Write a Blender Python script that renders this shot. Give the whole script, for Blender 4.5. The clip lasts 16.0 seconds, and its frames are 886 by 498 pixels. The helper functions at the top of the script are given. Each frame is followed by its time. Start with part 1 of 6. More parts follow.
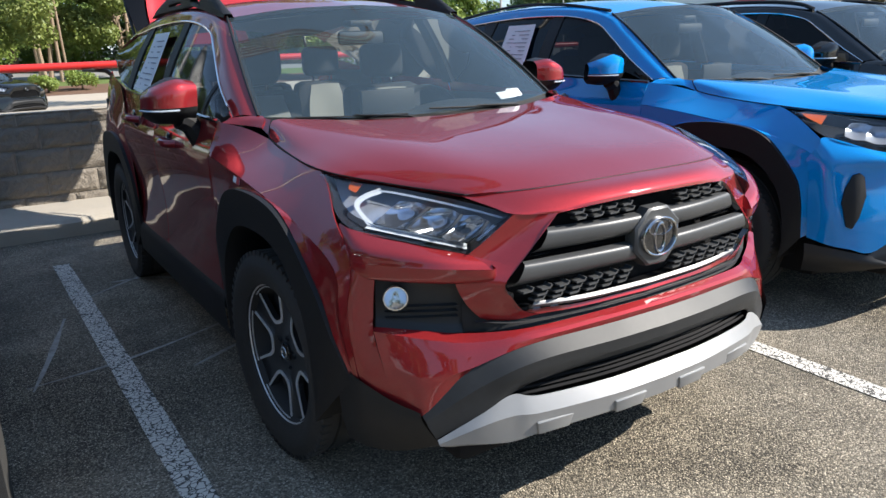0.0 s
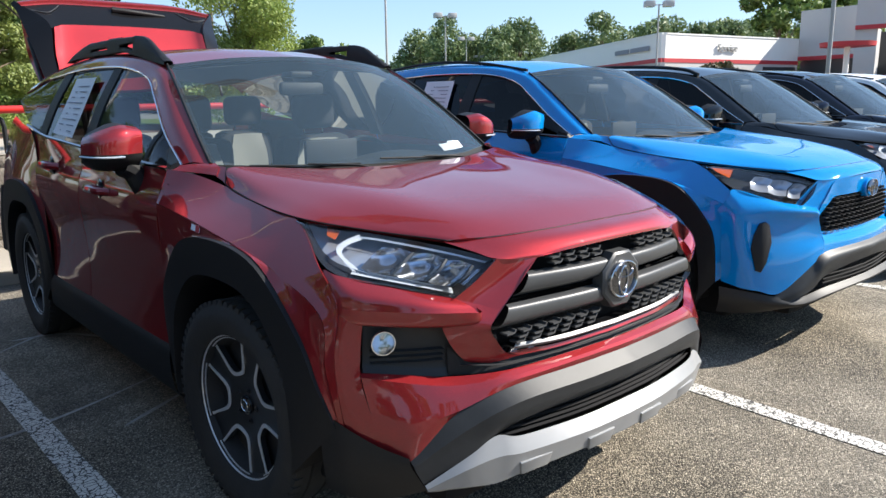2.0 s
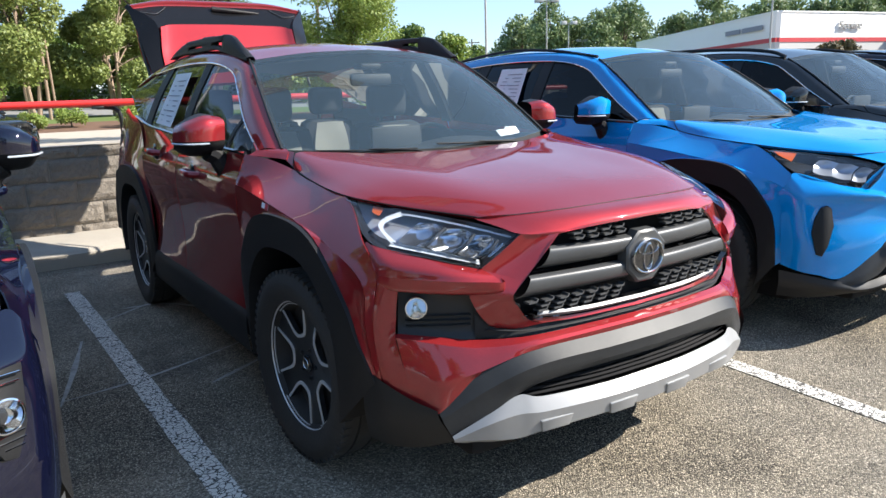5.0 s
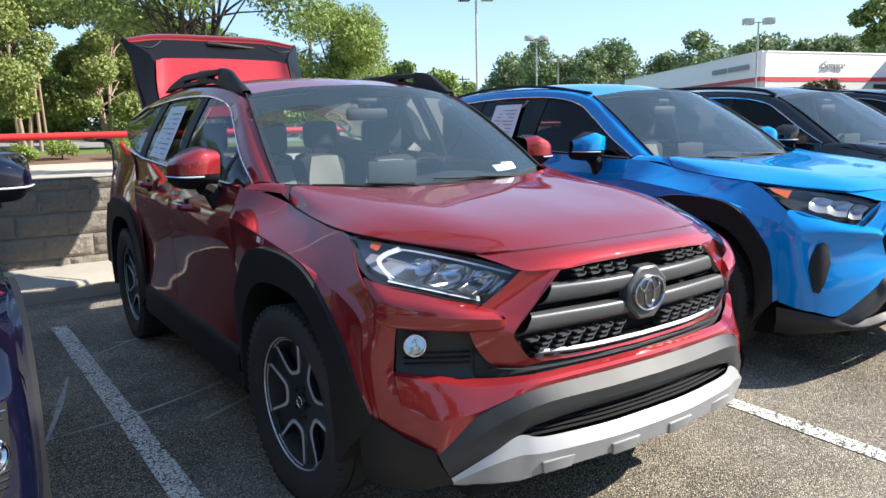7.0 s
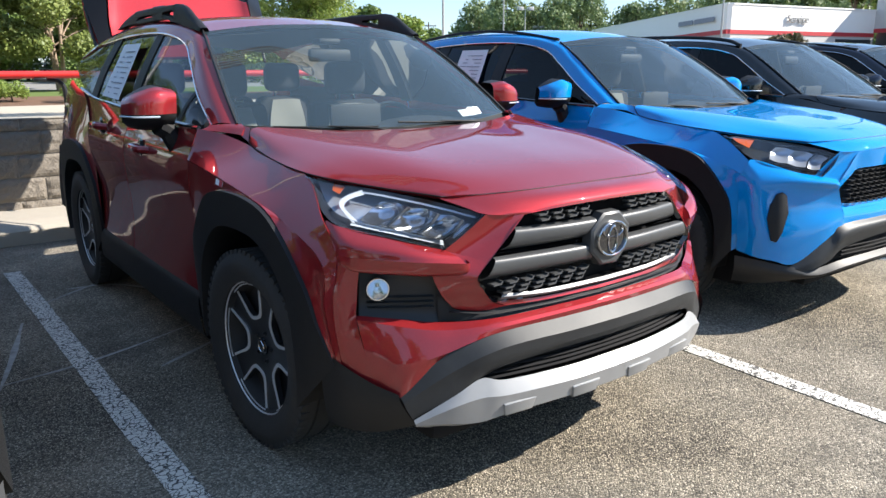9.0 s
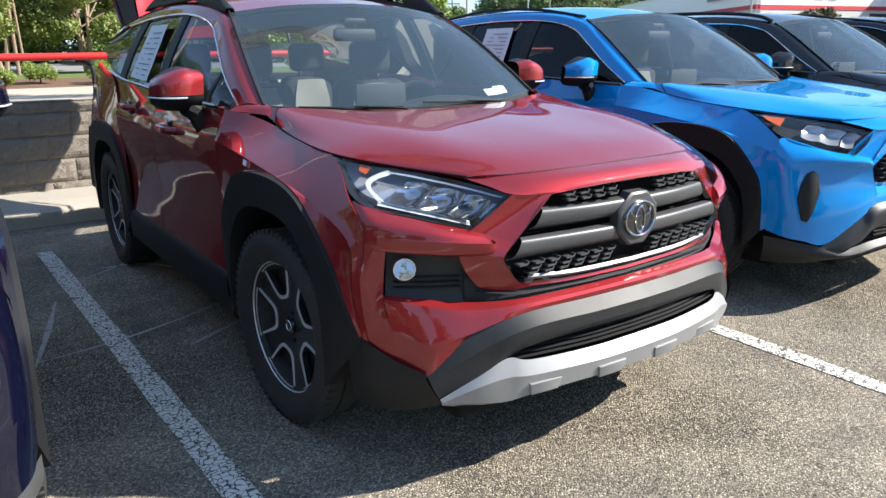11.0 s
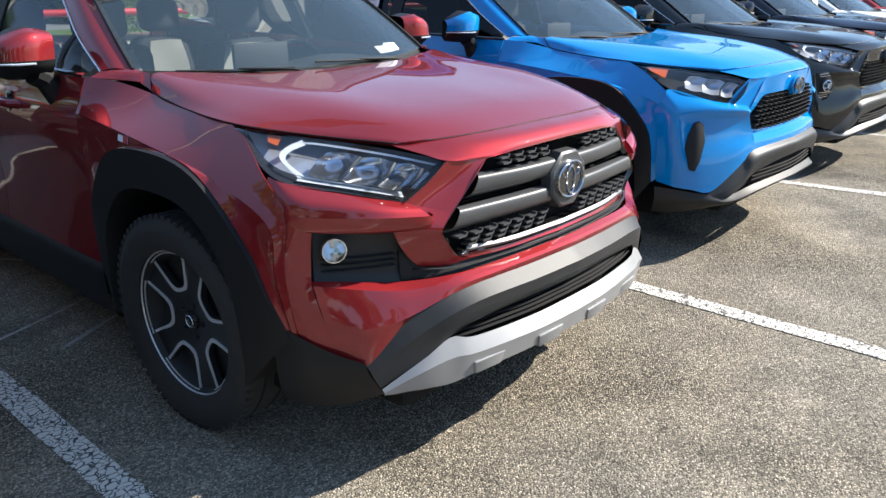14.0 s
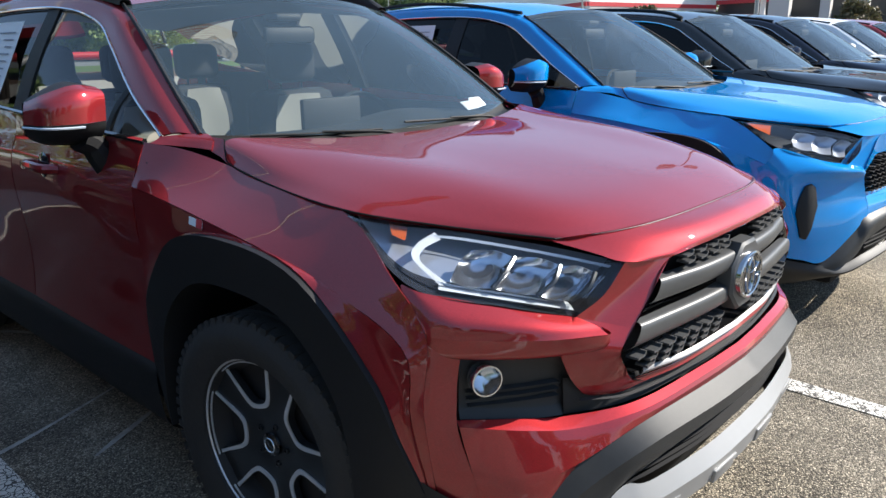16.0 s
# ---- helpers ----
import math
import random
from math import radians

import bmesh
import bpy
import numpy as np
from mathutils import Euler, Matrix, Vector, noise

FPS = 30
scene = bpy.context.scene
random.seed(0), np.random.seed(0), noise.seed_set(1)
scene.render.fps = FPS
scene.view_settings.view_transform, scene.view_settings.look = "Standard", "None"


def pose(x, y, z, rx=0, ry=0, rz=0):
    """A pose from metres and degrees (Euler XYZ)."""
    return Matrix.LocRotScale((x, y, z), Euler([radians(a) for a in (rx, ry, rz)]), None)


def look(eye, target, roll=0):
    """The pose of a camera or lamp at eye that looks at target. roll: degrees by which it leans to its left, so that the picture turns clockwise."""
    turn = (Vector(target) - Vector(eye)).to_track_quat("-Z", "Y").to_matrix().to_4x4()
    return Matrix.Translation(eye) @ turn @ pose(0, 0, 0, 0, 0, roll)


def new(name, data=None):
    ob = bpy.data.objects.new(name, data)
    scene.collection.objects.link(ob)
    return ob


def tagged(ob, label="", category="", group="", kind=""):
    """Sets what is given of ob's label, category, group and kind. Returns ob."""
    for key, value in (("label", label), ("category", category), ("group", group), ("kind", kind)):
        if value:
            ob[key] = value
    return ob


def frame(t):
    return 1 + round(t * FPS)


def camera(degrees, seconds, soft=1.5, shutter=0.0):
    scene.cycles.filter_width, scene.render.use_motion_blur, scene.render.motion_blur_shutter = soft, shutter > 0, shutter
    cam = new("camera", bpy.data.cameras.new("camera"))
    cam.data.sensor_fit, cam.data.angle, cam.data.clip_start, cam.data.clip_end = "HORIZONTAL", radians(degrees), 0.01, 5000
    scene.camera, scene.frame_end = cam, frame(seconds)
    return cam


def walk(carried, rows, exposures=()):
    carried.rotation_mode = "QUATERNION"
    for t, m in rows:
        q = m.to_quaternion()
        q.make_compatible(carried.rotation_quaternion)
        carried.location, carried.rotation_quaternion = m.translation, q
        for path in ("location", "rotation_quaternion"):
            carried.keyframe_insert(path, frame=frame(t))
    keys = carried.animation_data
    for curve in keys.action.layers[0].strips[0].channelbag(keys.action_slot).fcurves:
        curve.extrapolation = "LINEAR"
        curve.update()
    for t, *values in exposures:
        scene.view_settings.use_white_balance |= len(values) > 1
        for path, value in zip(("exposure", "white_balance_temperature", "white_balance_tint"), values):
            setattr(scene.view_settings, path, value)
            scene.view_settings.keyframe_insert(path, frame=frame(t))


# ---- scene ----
cam = camera(62.3, 16.0)
PATH = [
    (0, (-1.619, -2.327, 1.379), (-0.599, -0.692, 0.846), -2.3),
    (0.5, (-1.558, -2.284, 1.365), (-0.539, -0.64, 0.854), -1.7),
    (1, (-1.595, -2.248, 1.379), (-0.277, -0.79, 1.01), -0.9),
    (1.5, (-1.771, -2.187, 1.383), (-0.412, -0.762, 1.034), -2.6),
    (2, (-1.868, -2.199, 1.376), (-0.574, -0.728, 0.974), -0.8),
    (2.5, (-1.835, -2.34, 1.365), (-0.669, -0.762, 0.979), -1.1),
    (3, (-1.809, -2.463, 1.369), (-0.723, -0.837, 0.948), -2.3),
    (3.2, (-1.799, -2.474, 1.364), (-0.721, -0.843, 0.943), -2.8),
    (5.3, (-1.846, -2.51, 1.384), (-0.773, -0.878, 0.953), -1.7),
    (5.5, (-1.845, -2.514, 1.385), (-0.764, -0.887, 0.954), -2.5),
    (6, (-1.846, -2.512, 1.383), (-0.73, -0.917, 0.923), -2.2),
    (6.5, (-1.829, -2.482, 1.38), (-0.716, -0.877, 0.951), -1.2),
    (7, (-1.847, -2.455, 1.38), (-0.739, -0.825, 1.04), -1.3),
    (7.5, (-1.86, -2.428, 1.359), (-0.862, -0.744, 0.946), -1.3),
    (8, (-1.854, -2.429, 1.355), (-0.834, -0.758, 0.945), -1.9),
    (8.5, (-1.838, -2.445, 1.36), (-0.733, -0.83, 0.946), -2.0),
    (9, (-1.835, -2.441, 1.356), (-0.666, -0.889, 0.882), -0.3),
    (9.2, (-1.84, -2.43, 1.357), (-0.762, -0.828, 0.835), -1.9),
    (11.3, (-1.843, -2.442, 1.357), (-0.732, -0.864, 0.831), -0.7),
    (11.5, (-1.835, -2.459, 1.363), (-0.729, -0.866, 0.874), -1.7),
    (12, (-1.834, -2.502, 1.358), (-0.749, -0.903, 0.84), -3.7),
    (12.5, (-1.862, -2.459, 1.35), (-0.496, -1.086, 0.85), -1.3),
    (13, (-2.042, -2.352, 1.353), (-0.68, -0.978, 0.845), -2.3),
    (13.4, (-2.154, -2.318, 1.351), (-0.813, -0.939, 0.806), -0.8),
    (13.5, (-2.077, -2.263, 1.347), (-0.735, -0.896, 0.773), 1.4),
    (14, (-1.889, -2.139, 1.344), (-0.505, -0.842, 0.709), -1.3),
    (14.5, (-1.719, -2.061, 1.378), (-0.372, -0.698, 0.806), -7.5),
    (15, (-1.695, -1.965, 1.371), (-0.389, -0.552, 0.824), -4.4),
    (15.5, (-1.711, -1.791, 1.367), (-0.33, -0.444, 0.839), 0.6),
    (16, (-1.802, -1.532, 1.395), (-0.388, -0.226, 0.852), -1.0),
]
walk(cam, [(t, look(eye, target, roll)) for t, eye, target, roll in PATH], exposures=[(0.0, 1.04), (0.5, 1.16), (1.0, 1.22), (1.5, 1.07), (2.5, 1.09), (3.0, 1.24), (9.0, 1.30), (12.0, 1.30), (13.0, 1.17), (14.0, 1.20), (15.0, 1.15), (16.0, 1.09)])

# ---- world, sun, exposure ----
SUN_ELEV, SUN_AZ = 36.5, 124.0
world = bpy.data.worlds.new("sky")
scene.world = world
world.use_nodes = True
wn = world.node_tree
sky = wn.nodes.new("ShaderNodeTexSky")
sky.sky_type, sky.sun_disc = "NISHITA", False
sky.sun_elevation, sky.sun_rotation = radians(SUN_ELEV), radians(SUN_AZ)
sky.air_density, sky.dust_density, sky.ozone_density = 1.0, 0.25, 3.2
haze = wn.nodes.new("ShaderNodeMix")
haze.data_type = "RGBA"
haze.inputs["Factor"].default_value, haze.inputs["B"].default_value = 0.6, (0.95, 1.52, 2.45, 1)
wn.links.new(sky.outputs[0], haze.inputs["A"])
wn.links.new(haze.outputs["Result"], wn.nodes["Background"].inputs[0])
wn.nodes["Background"].inputs[1].default_value = 0.146
sun = new("sun", bpy.data.lights.new("sun", "SUN"))
sun.data.energy, sun.data.angle, sun.data.color = 4.95, radians(0.53), (1.0, 0.94, 0.85)
sun_from = Vector((math.sin(radians(SUN_AZ)) * math.cos(radians(SUN_ELEV)), math.cos(radians(SUN_AZ)) * math.cos(radians(SUN_ELEV)), math.sin(radians(SUN_ELEV))))
sun.matrix_basis = look(sun_from * 50, (0, 0, 0))


# ---- materials ----
def material(name, colour=(0.5, 0.5, 0.5), rough=0.5, metal=0.0, coat=0.0, grain=None, bump=0.0, bump_scale=80.0, vary=0.0, spec=0.5):
    """A principled material; grain = (scale, second colour, amount) mixes noise at two scales into the colour."""
    m = bpy.data.materials.new(name)
    m.use_nodes = True
    n, l = m.node_tree.nodes, m.node_tree.links
    b = n["Principled BSDF"]
    b.inputs["Base Color"].default_value = (*colour, 1)
    b.inputs["Roughness"].default_value, b.inputs["Metallic"].default_value = rough, metal
    b.inputs["Coat Weight"].default_value = coat
    b.inputs["Coat Roughness"].default_value = 0.02
    b.inputs["Specular IOR Level"].default_value = spec
    co = n.new("ShaderNodeTexCoord")
    out = None
    if grain:
        mix = n.new("ShaderNodeMix")
        mix.data_type = "RGBA"
        mix.inputs["A"].default_value, mix.inputs["B"].default_value = (*colour, 1), (*grain[1], 1)
        a, c = n.new("ShaderNodeTexNoise"), n.new("ShaderNodeTexNoise")
        a.inputs["Scale"].default_value, c.inputs["Scale"].default_value = grain[0], grain[0] * 0.07
        a.inputs["Detail"].default_value = 6
        both = n.new("ShaderNodeMath")
        both.operation = "MULTIPLY"
        both.inputs[1].default_value = 2 * grain[2]
        add = n.new("ShaderNodeMath")
        add.operation = "MULTIPLY"
        for q in (a, c):
            l.new(co.outputs["Object"], q.inputs["Vector"])
        l.new(a.outputs["Fac"], add.inputs[0])
        l.new(c.outputs["Fac"], add.inputs[1])
        l.new(add.outputs[0], both.inputs[0])
        l.new(both.outputs[0], mix.inputs["Factor"])
        out = mix.outputs["Result"]
    if vary:
        info, hsv, ramp = n.new("ShaderNodeObjectInfo"), n.new("ShaderNodeHueSaturation"), n.new("ShaderNodeMapRange")
        ramp.inputs["To Min"].default_value, ramp.inputs["To Max"].default_value = 1 - vary, 1 + vary
        l.new(info.outputs["Random"], ramp.inputs["Value"])
        l.new(ramp.outputs[0], hsv.inputs["Value"])
        if out:
            l.new(out, hsv.inputs["Color"])
        else:
            hsv.inputs["Color"].default_value = (*colour, 1)
        out = hsv.outputs[0]
    if out:
        l.new(out, b.inputs["Base Color"])
    if bump:
        t, k = n.new("ShaderNodeTexNoise"), n.new("ShaderNodeBump")
        t.inputs["Scale"].default_value, t.inputs["Detail"].default_value = bump_scale, 5
        k.inputs["Strength"].default_value, k.inputs["Distance"].default_value = bump, 0.01
        l.new(co.outputs["Object"], t.inputs["Vector"])
        l.new(t.outputs["Fac"], k.inputs["Height"])
        l.new(k.outputs[0], b.inputs["Normal"])
    return m


def paint(name, colour, metal=0.85, rough=0.58):
    """Clear-coated car paint with fine flakes and a thin film of dust."""
    m = material(name, colour, rough, metal, 1.0)
    m.node_tree.nodes["Principled BSDF"].inputs["Specular IOR Level"].default_value = 0.0
    m.node_tree.nodes["Principled BSDF"].inputs["Coat IOR"].default_value = 1.6
    n, l = m.node_tree.nodes, m.node_tree.links
    b, co = n["Principled BSDF"], n.new("ShaderNodeTexCoord")
    v, mix = n.new("ShaderNodeTexVoronoi"), n.new("ShaderNodeMix")
    v.inputs["Scale"].default_value = 900
    mix.data_type = "RGBA"
    mix.inputs["A"].default_value = (*colour, 1)
    mix.inputs["B"].default_value = (*[min(1, c * 1.5 + 0.001) for c in colour], 1)
    l.new(co.outputs["Object"], v.inputs["Vector"])
    l.new(v.outputs["Color"], mix.inputs["Factor"])
    l.new(mix.outputs["Result"], b.inputs["Base Color"])
    d, r = n.new("ShaderNodeTexNoise"), n.new("ShaderNodeMapRange")
    d.inputs["Scale"].default_value, d.inputs["Detail"].default_value = 3.0, 8
    r.inputs["From Min"].default_value, r.inputs["From Max"].default_value = 0.35, 0.75
    r.inputs["To Min"].default_value, r.inputs["To Max"].default_value = 0.012, 0.05
    l.new(co.outputs["Object"], d.inputs["Vector"])
    l.new(d.outputs["Fac"], r.inputs["Value"])
    l.new(r.outputs[0], b.inputs["Coat Roughness"])
    return m


def glass(name, tint=(0.75, 0.8, 0.8), clear=0.9, ior=1.5, dust_sheen=0.0):
    """Thin sheet glass: a tinted see-through body under a Fresnel gloss."""
    m = bpy.data.materials.new(name)
    m.use_nodes = True
    n, l = m.node_tree.nodes, m.node_tree.links
    n.remove(n["Principled BSDF"])
    t, g, mix, f = n.new("ShaderNodeBsdfTransparent"), n.new("ShaderNodeBsdfGlossy"), n.new("ShaderNodeMixShader"), n.new("ShaderNodeFresnel")
    t.inputs[0].default_value = (*[c * clear for c in tint], 1)
    g.inputs["Roughness"].default_value = 0.01
    f.inputs["IOR"].default_value = ior
    l.new(f.outputs[0], mix.inputs[0])
    l.new(t.outputs[0], mix.inputs[1])
    l.new(g.outputs[0], mix.inputs[2])
    top = mix.outputs[0]
    # thin dust plus reflected-sky haze, painted as an even blue-grey diffuse film
    if dust_sheen:
        d, film = n.new("ShaderNodeBsdfDiffuse"), n.new("ShaderNodeMixShader")
        d.inputs[0].default_value = (0.24, 0.37, 0.44, 1)
        film.inputs[0].default_value = dust_sheen
        l.new(top, film.inputs[1])
        l.new(d.outputs[0], film.inputs[2])
        top = film.outputs[0]
    l.new(top, n["Material Output"].inputs["Surface"])
    return m


def asphalt_material():
    m = material("asphalt", (0.09, 0.087, 0.082), 0.9, spec=0.3)
    n, l = m.node_tree.nodes, m.node_tree.links
    b, co = n["Principled BSDF"], n.new("ShaderNodeTexCoord")
    def noise_at(scale, detail=4):
        t = n.new("ShaderNodeTexNoise")
        t.inputs["Scale"].default_value, t.inputs["Detail"].default_value = scale, detail
        l.new(co.outputs["Object"], t.inputs["Vector"])
        return t.outputs["Fac"]
    def ramp_of(src, stops):
        r = n.new("ShaderNodeValToRGB")
        while len(r.color_ramp.elements) < len(stops):
            r.color_ramp.elements.new(0.5)
        for e, (p, c) in zip(r.color_ramp.elements, stops):
            e.position, e.color = p, (*c, 1)
        l.new(src, r.inputs[0])
        return r.outputs[0]
    def blend(kind, f, a, c):
        x = n.new("ShaderNodeMix")
        x.data_type, x.blend_type = "RGBA", kind
        x.inputs["Factor"].default_value = f
        l.new(a, x.inputs["A"])
        l.new(c, x.inputs["B"])
        return x.outputs["Result"]
    v = n.new("ShaderNodeTexVoronoi")
    v.inputs["Scale"].default_value = 165
    l.new(co.outputs["Object"], v.inputs["Vector"])
    hue = n.new("ShaderNodeSeparateColor")
    l.new(v.outputs["Color"], hue.inputs[0])
    stones = ramp_of(hue.outputs[0], [(0.0, (0.100, 0.090, 0.074)), (0.45, (0.218, 0.194, 0.156)), (0.8, (0.325, 0.287, 0.229)), (1.0, (0.56, 0.50, 0.41))])
    large = ramp_of(noise_at(0.55, 6), [(0.30, (0.64, 0.64, 0.65)), (0.5, (1.0, 0.99, 0.97)), (0.70, (1.34, 1.29, 1.20))])
    mid = ramp_of(noise_at(3.5, 8), [(0.35, (0.85, 0.85, 0.85)), (0.65, (1.12, 1.12, 1.12))])
    oil = ramp_of(noise_at(1.1, 3), [(0.30, (0.62, 0.62, 0.63)), (0.42, (1, 1, 1))])
    crumble = ramp_of(v.outputs["Distance"], [(0.30, (1.12, 1.12, 1.10)), (0.62, (0.22, 0.22, 0.23))])
    where = ramp_of(noise_at(0.6, 7), [(0.45, (0, 0, 0)), (0.63, (1, 1, 1))])
    colour = blend("MULTIPLY", 1, blend("MULTIPLY", 1, blend("MULTIPLY", 1, stones, large), mid), oil)
    worn = blend("MULTIPLY", 1, colour, crumble)
    patch = n.new("ShaderNodeMix")
    patch.data_type = "RGBA"
    l.new(where, patch.inputs["Factor"])
    l.new(colour, patch.inputs["A"])
    l.new(worn, patch.inputs["B"])
    l.new(patch.outputs["Result"], b.inputs["Base Color"])
    k = n.new("ShaderNodeBump")
    k.inputs["Strength"].default_value, k.inputs["Distance"].default_value = 0.9, 0.006
    l.new(v.outputs["Distance"], k.inputs["Height"])
    k.invert = True
    l.new(k.outputs[0], b.inputs["Normal"])
    return m


def line_paint_material():
    """Old road paint: broken by a net of cracks and worn through to the asphalt."""
    m = material("worn_line_paint", (0.6, 0.6, 0.58), 0.8)
    n, l = m.node_tree.nodes, m.node_tree.links
    b, co = n["Principled BSDF"], n.new("ShaderNodeTexCoord")
    warp, add = n.new("ShaderNodeTexNoise"), n.new("ShaderNodeVectorMath")
    warp.inputs["Scale"].default_value = 14
    scaled = n.new("ShaderNodeVectorMath")
    scaled.operation = "SCALE"
    scaled.inputs["Scale"].default_value = 0.07
    l.new(co.outputs["Object"], warp.inputs["Vector"])
    l.new(warp.outputs["Color"], scaled.inputs[0])
    l.new(co.outputs["Object"], add.inputs[0])
    l.new(scaled.outputs[0], add.inputs[1])
    v = n.new("ShaderNodeTexVoronoi")
    v.feature = "DISTANCE_TO_EDGE"
    v.inputs["Scale"].default_value = 42
    l.new(add.outputs[0], v.inputs["Vector"])
    w = n.new("ShaderNodeTexNoise")
    w.inputs["Scale"].default_value, w.inputs["Detail"].default_value = 30, 8
    l.new(co.outputs["Object"], w.inputs["Vector"])
    mul = n.new("ShaderNodeMath")
    mul.operation = "MULTIPLY_ADD"
    mul.inputs[1].default_value, mul.inputs[2].default_value = 0.26, -0.055
    l.new(w.outputs["Fac"], mul.inputs[0])
    gt = n.new("ShaderNodeMath")
    gt.operation = "GREATER_THAN"
    l.new(v.outputs["Distance"], gt.inputs[0])
    l.new(mul.outputs[0], gt.inputs[1])
    mix = n.new("ShaderNodeMix")
    mix.data_type = "RGBA"
    mix.inputs["A"].default_value, mix.inputs["B"].default_value = (0.075, 0.071, 0.064, 1), (0.66, 0.63, 0.57, 1)
    l.new(gt.outputs[0], mix.inputs["Factor"])
    l.new(mix.outputs["Result"], b.inputs["Base Color"])
    return m


def leaf_material(name, a, c):
    m = material(name, a, 0.55)
    n, l = m.node_tree.nodes, m.node_tree.links
    b, g, mix = n["Principled BSDF"], n.new("ShaderNodeNewGeometry"), n.new("ShaderNodeMix")
    mix.data_type = "RGBA"
    mix.inputs["A"].default_value, mix.inputs["B"].default_value = (*a, 1), (*c, 1)
    l.new(g.outputs["Random Per Island"], mix.inputs["Factor"])
    l.new(mix.outputs["Result"], b.inputs["Base Color"])
    tr, sh = n.new("ShaderNodeBsdfTranslucent"), n.new("ShaderNodeMixShader")
    l.new(mix.outputs["Result"], tr.inputs[0])
    sh.inputs[0].default_value = 0.3
    l.new(b.outputs[0], sh.inputs[1])
    l.new(tr.outputs[0], sh.inputs[2])
    l.new(sh.outputs[0], n["Material Output"].inputs["Surface"])
    return m


ASPHALT, LINE = asphalt_material(), line_paint_material()
RED = paint("red_paint", (0.20, 0.0145, 0.017), 0.55, 0.5)
BLUE = paint("blue_paint", (0.0005, 0.17, 0.46), 0.0, 0.4)
BLACK = paint("black_paint", (0.006, 0.0065, 0.007), 0.0, 0.4)
NAVY = paint("navy_paint", (0.0016, 0.0022, 0.009), 0.0, 0.38)
WHITE = paint("white_paint", (0.7, 0.7, 0.68), 0.0)
PLASTIC = material("black_textured_plastic", (0.008, 0.0082, 0.009), 0.55, spec=0.3, grain=(60, (0.015, 0.0155, 0.017), 0.6), bump=0.15, bump_scale=400)
GREY_PLASTIC = material("dark_grey_plastic", (0.020, 0.0212, 0.023), 0.5, spec=0.35, grain=(50, (0.036, 0.038, 0.041), 0.5), bump=0.05, bump_scale=500)
BAR_GREY = material("grey_grille_plastic", (0.058, 0.06, 0.063), 0.42, 0.2, grain=(40, (0.08, 0.082, 0.085), 0.5))
GLOSS_BLACK = material("gloss_black", (0.01, 0.01, 0.011), 0.08, coat=1.0)
DEEP = material("deep_black", (0.006, 0.006, 0.007), 0.8, spec=0.2)
SILVER = material("silver_plastic", (0.27, 0.272, 0.275), 0.45, 0.3, grain=(30, (0.33, 0.33, 0.335), 0.4))
SATIN = material("satin_silver", (0.20, 0.20, 0.205), 0.5, 0.5)
GATE_BLACK = material("black_gate_trim", (0.008, 0.008, 0.009), 0.22, spec=0.25)
LIP_BLACK = material("smooth_black_plastic", (0.010, 0.010, 0.011), 0.55)
DARK_CHROME = material("dark_chrome", (0.42, 0.42, 0.43), 0.12, 1.0)
CHROME = material("chrome", (0.8, 0.81, 0.83), 0.06, 1.0)
MACHINED = material("machined_alloy", (0.66, 0.67, 0.68), 0.34, 0.45)
DARK_ALLOY = material("dark_alloy", (0.02, 0.021, 0.023), 0.3, 0.3, 0.3)
BARREL = material("wheel_barrel", (0.012, 0.012, 0.013), 0.7, grain=(15, (0.03, 0.027, 0.024), 0.6))
RUBBER = material("rubber", (0.018, 0.018, 0.018), 0.75, grain=(20, (0.035, 0.033, 0.03), 0.7), bump=0.2, bump_scale=90)
WINDSHIELD = glass("windshield_glass", (0.66, 0.74, 0.76), ior=1.8, dust_sheen=0.06)
SIDE_GLASS = glass("side_glass", (0.5, 0.56, 0.56), ior=1.42, dust_sheen=0.02)
DARK_GLASS = glass("privacy_glass", (0.06, 0.065, 0.07), ior=1.36)
LENS = glass("lens_glass", (0.95, 0.97, 1.0), 1.0)
AMBER = material("amber_reflector", (0.38, 0.075, 0.012), 0.2, coat=0.8)
LAMP_INNER = material("lamp_interior", (0.42, 0.46, 0.53), 0.28, 0.6)
LAMP_BOWL = material("lamp_reflector", (0.62, 0.66, 0.72), 0.12, 0.95)
FOG_BOWL = material("fog_reflector", (0.80, 0.81, 0.82), 0.14, 0.95)
LAMP_SMOKE = material("smoked_lamp_interior", (0.035, 0.04, 0.046), 0.25, 0.3)
LAMP_EDGE = material("lamp_surround", (0.014, 0.017, 0.024), 0.25)
LED_WHITE = material("white_light_guide", (0.56, 0.61, 0.67), 0.25, 0.3)
PAPER = material("white_paper", (0.72, 0.72, 0.74), 0.7, grain=(40, (0.6, 0.6, 0.62), 0.3))
INK = material("grey_ink", (0.25, 0.26, 0.3), 0.8)
FABRIC_DARK = material("dark_fabric", (0.025, 0.025, 0.028), 0.85, bump=0.3, bump_scale=300)
FABRIC_LIGHT = material("light_upholstery", (0.36, 0.35, 0.31), 0.7, grain=(30, (0.29, 0.28, 0.25), 0.5))
DASH = material("dashboard_plastic", (0.02, 0.021, 0.023), 0.6, bump=0.2, bump_scale=500)
CONCRETE = material("concrete", (0.37, 0.335, 0.28), 0.9, grain=(9, (0.3, 0.27, 0.23), 0.9), bump=0.3, bump_scale=60)
BLOCK = material("split_face_block", (0.235, 0.205, 0.168), 0.95, grain=(26, (0.12, 0.105, 0.09), 1.0), bump=0.9, bump_scale=55, vary=0.08)
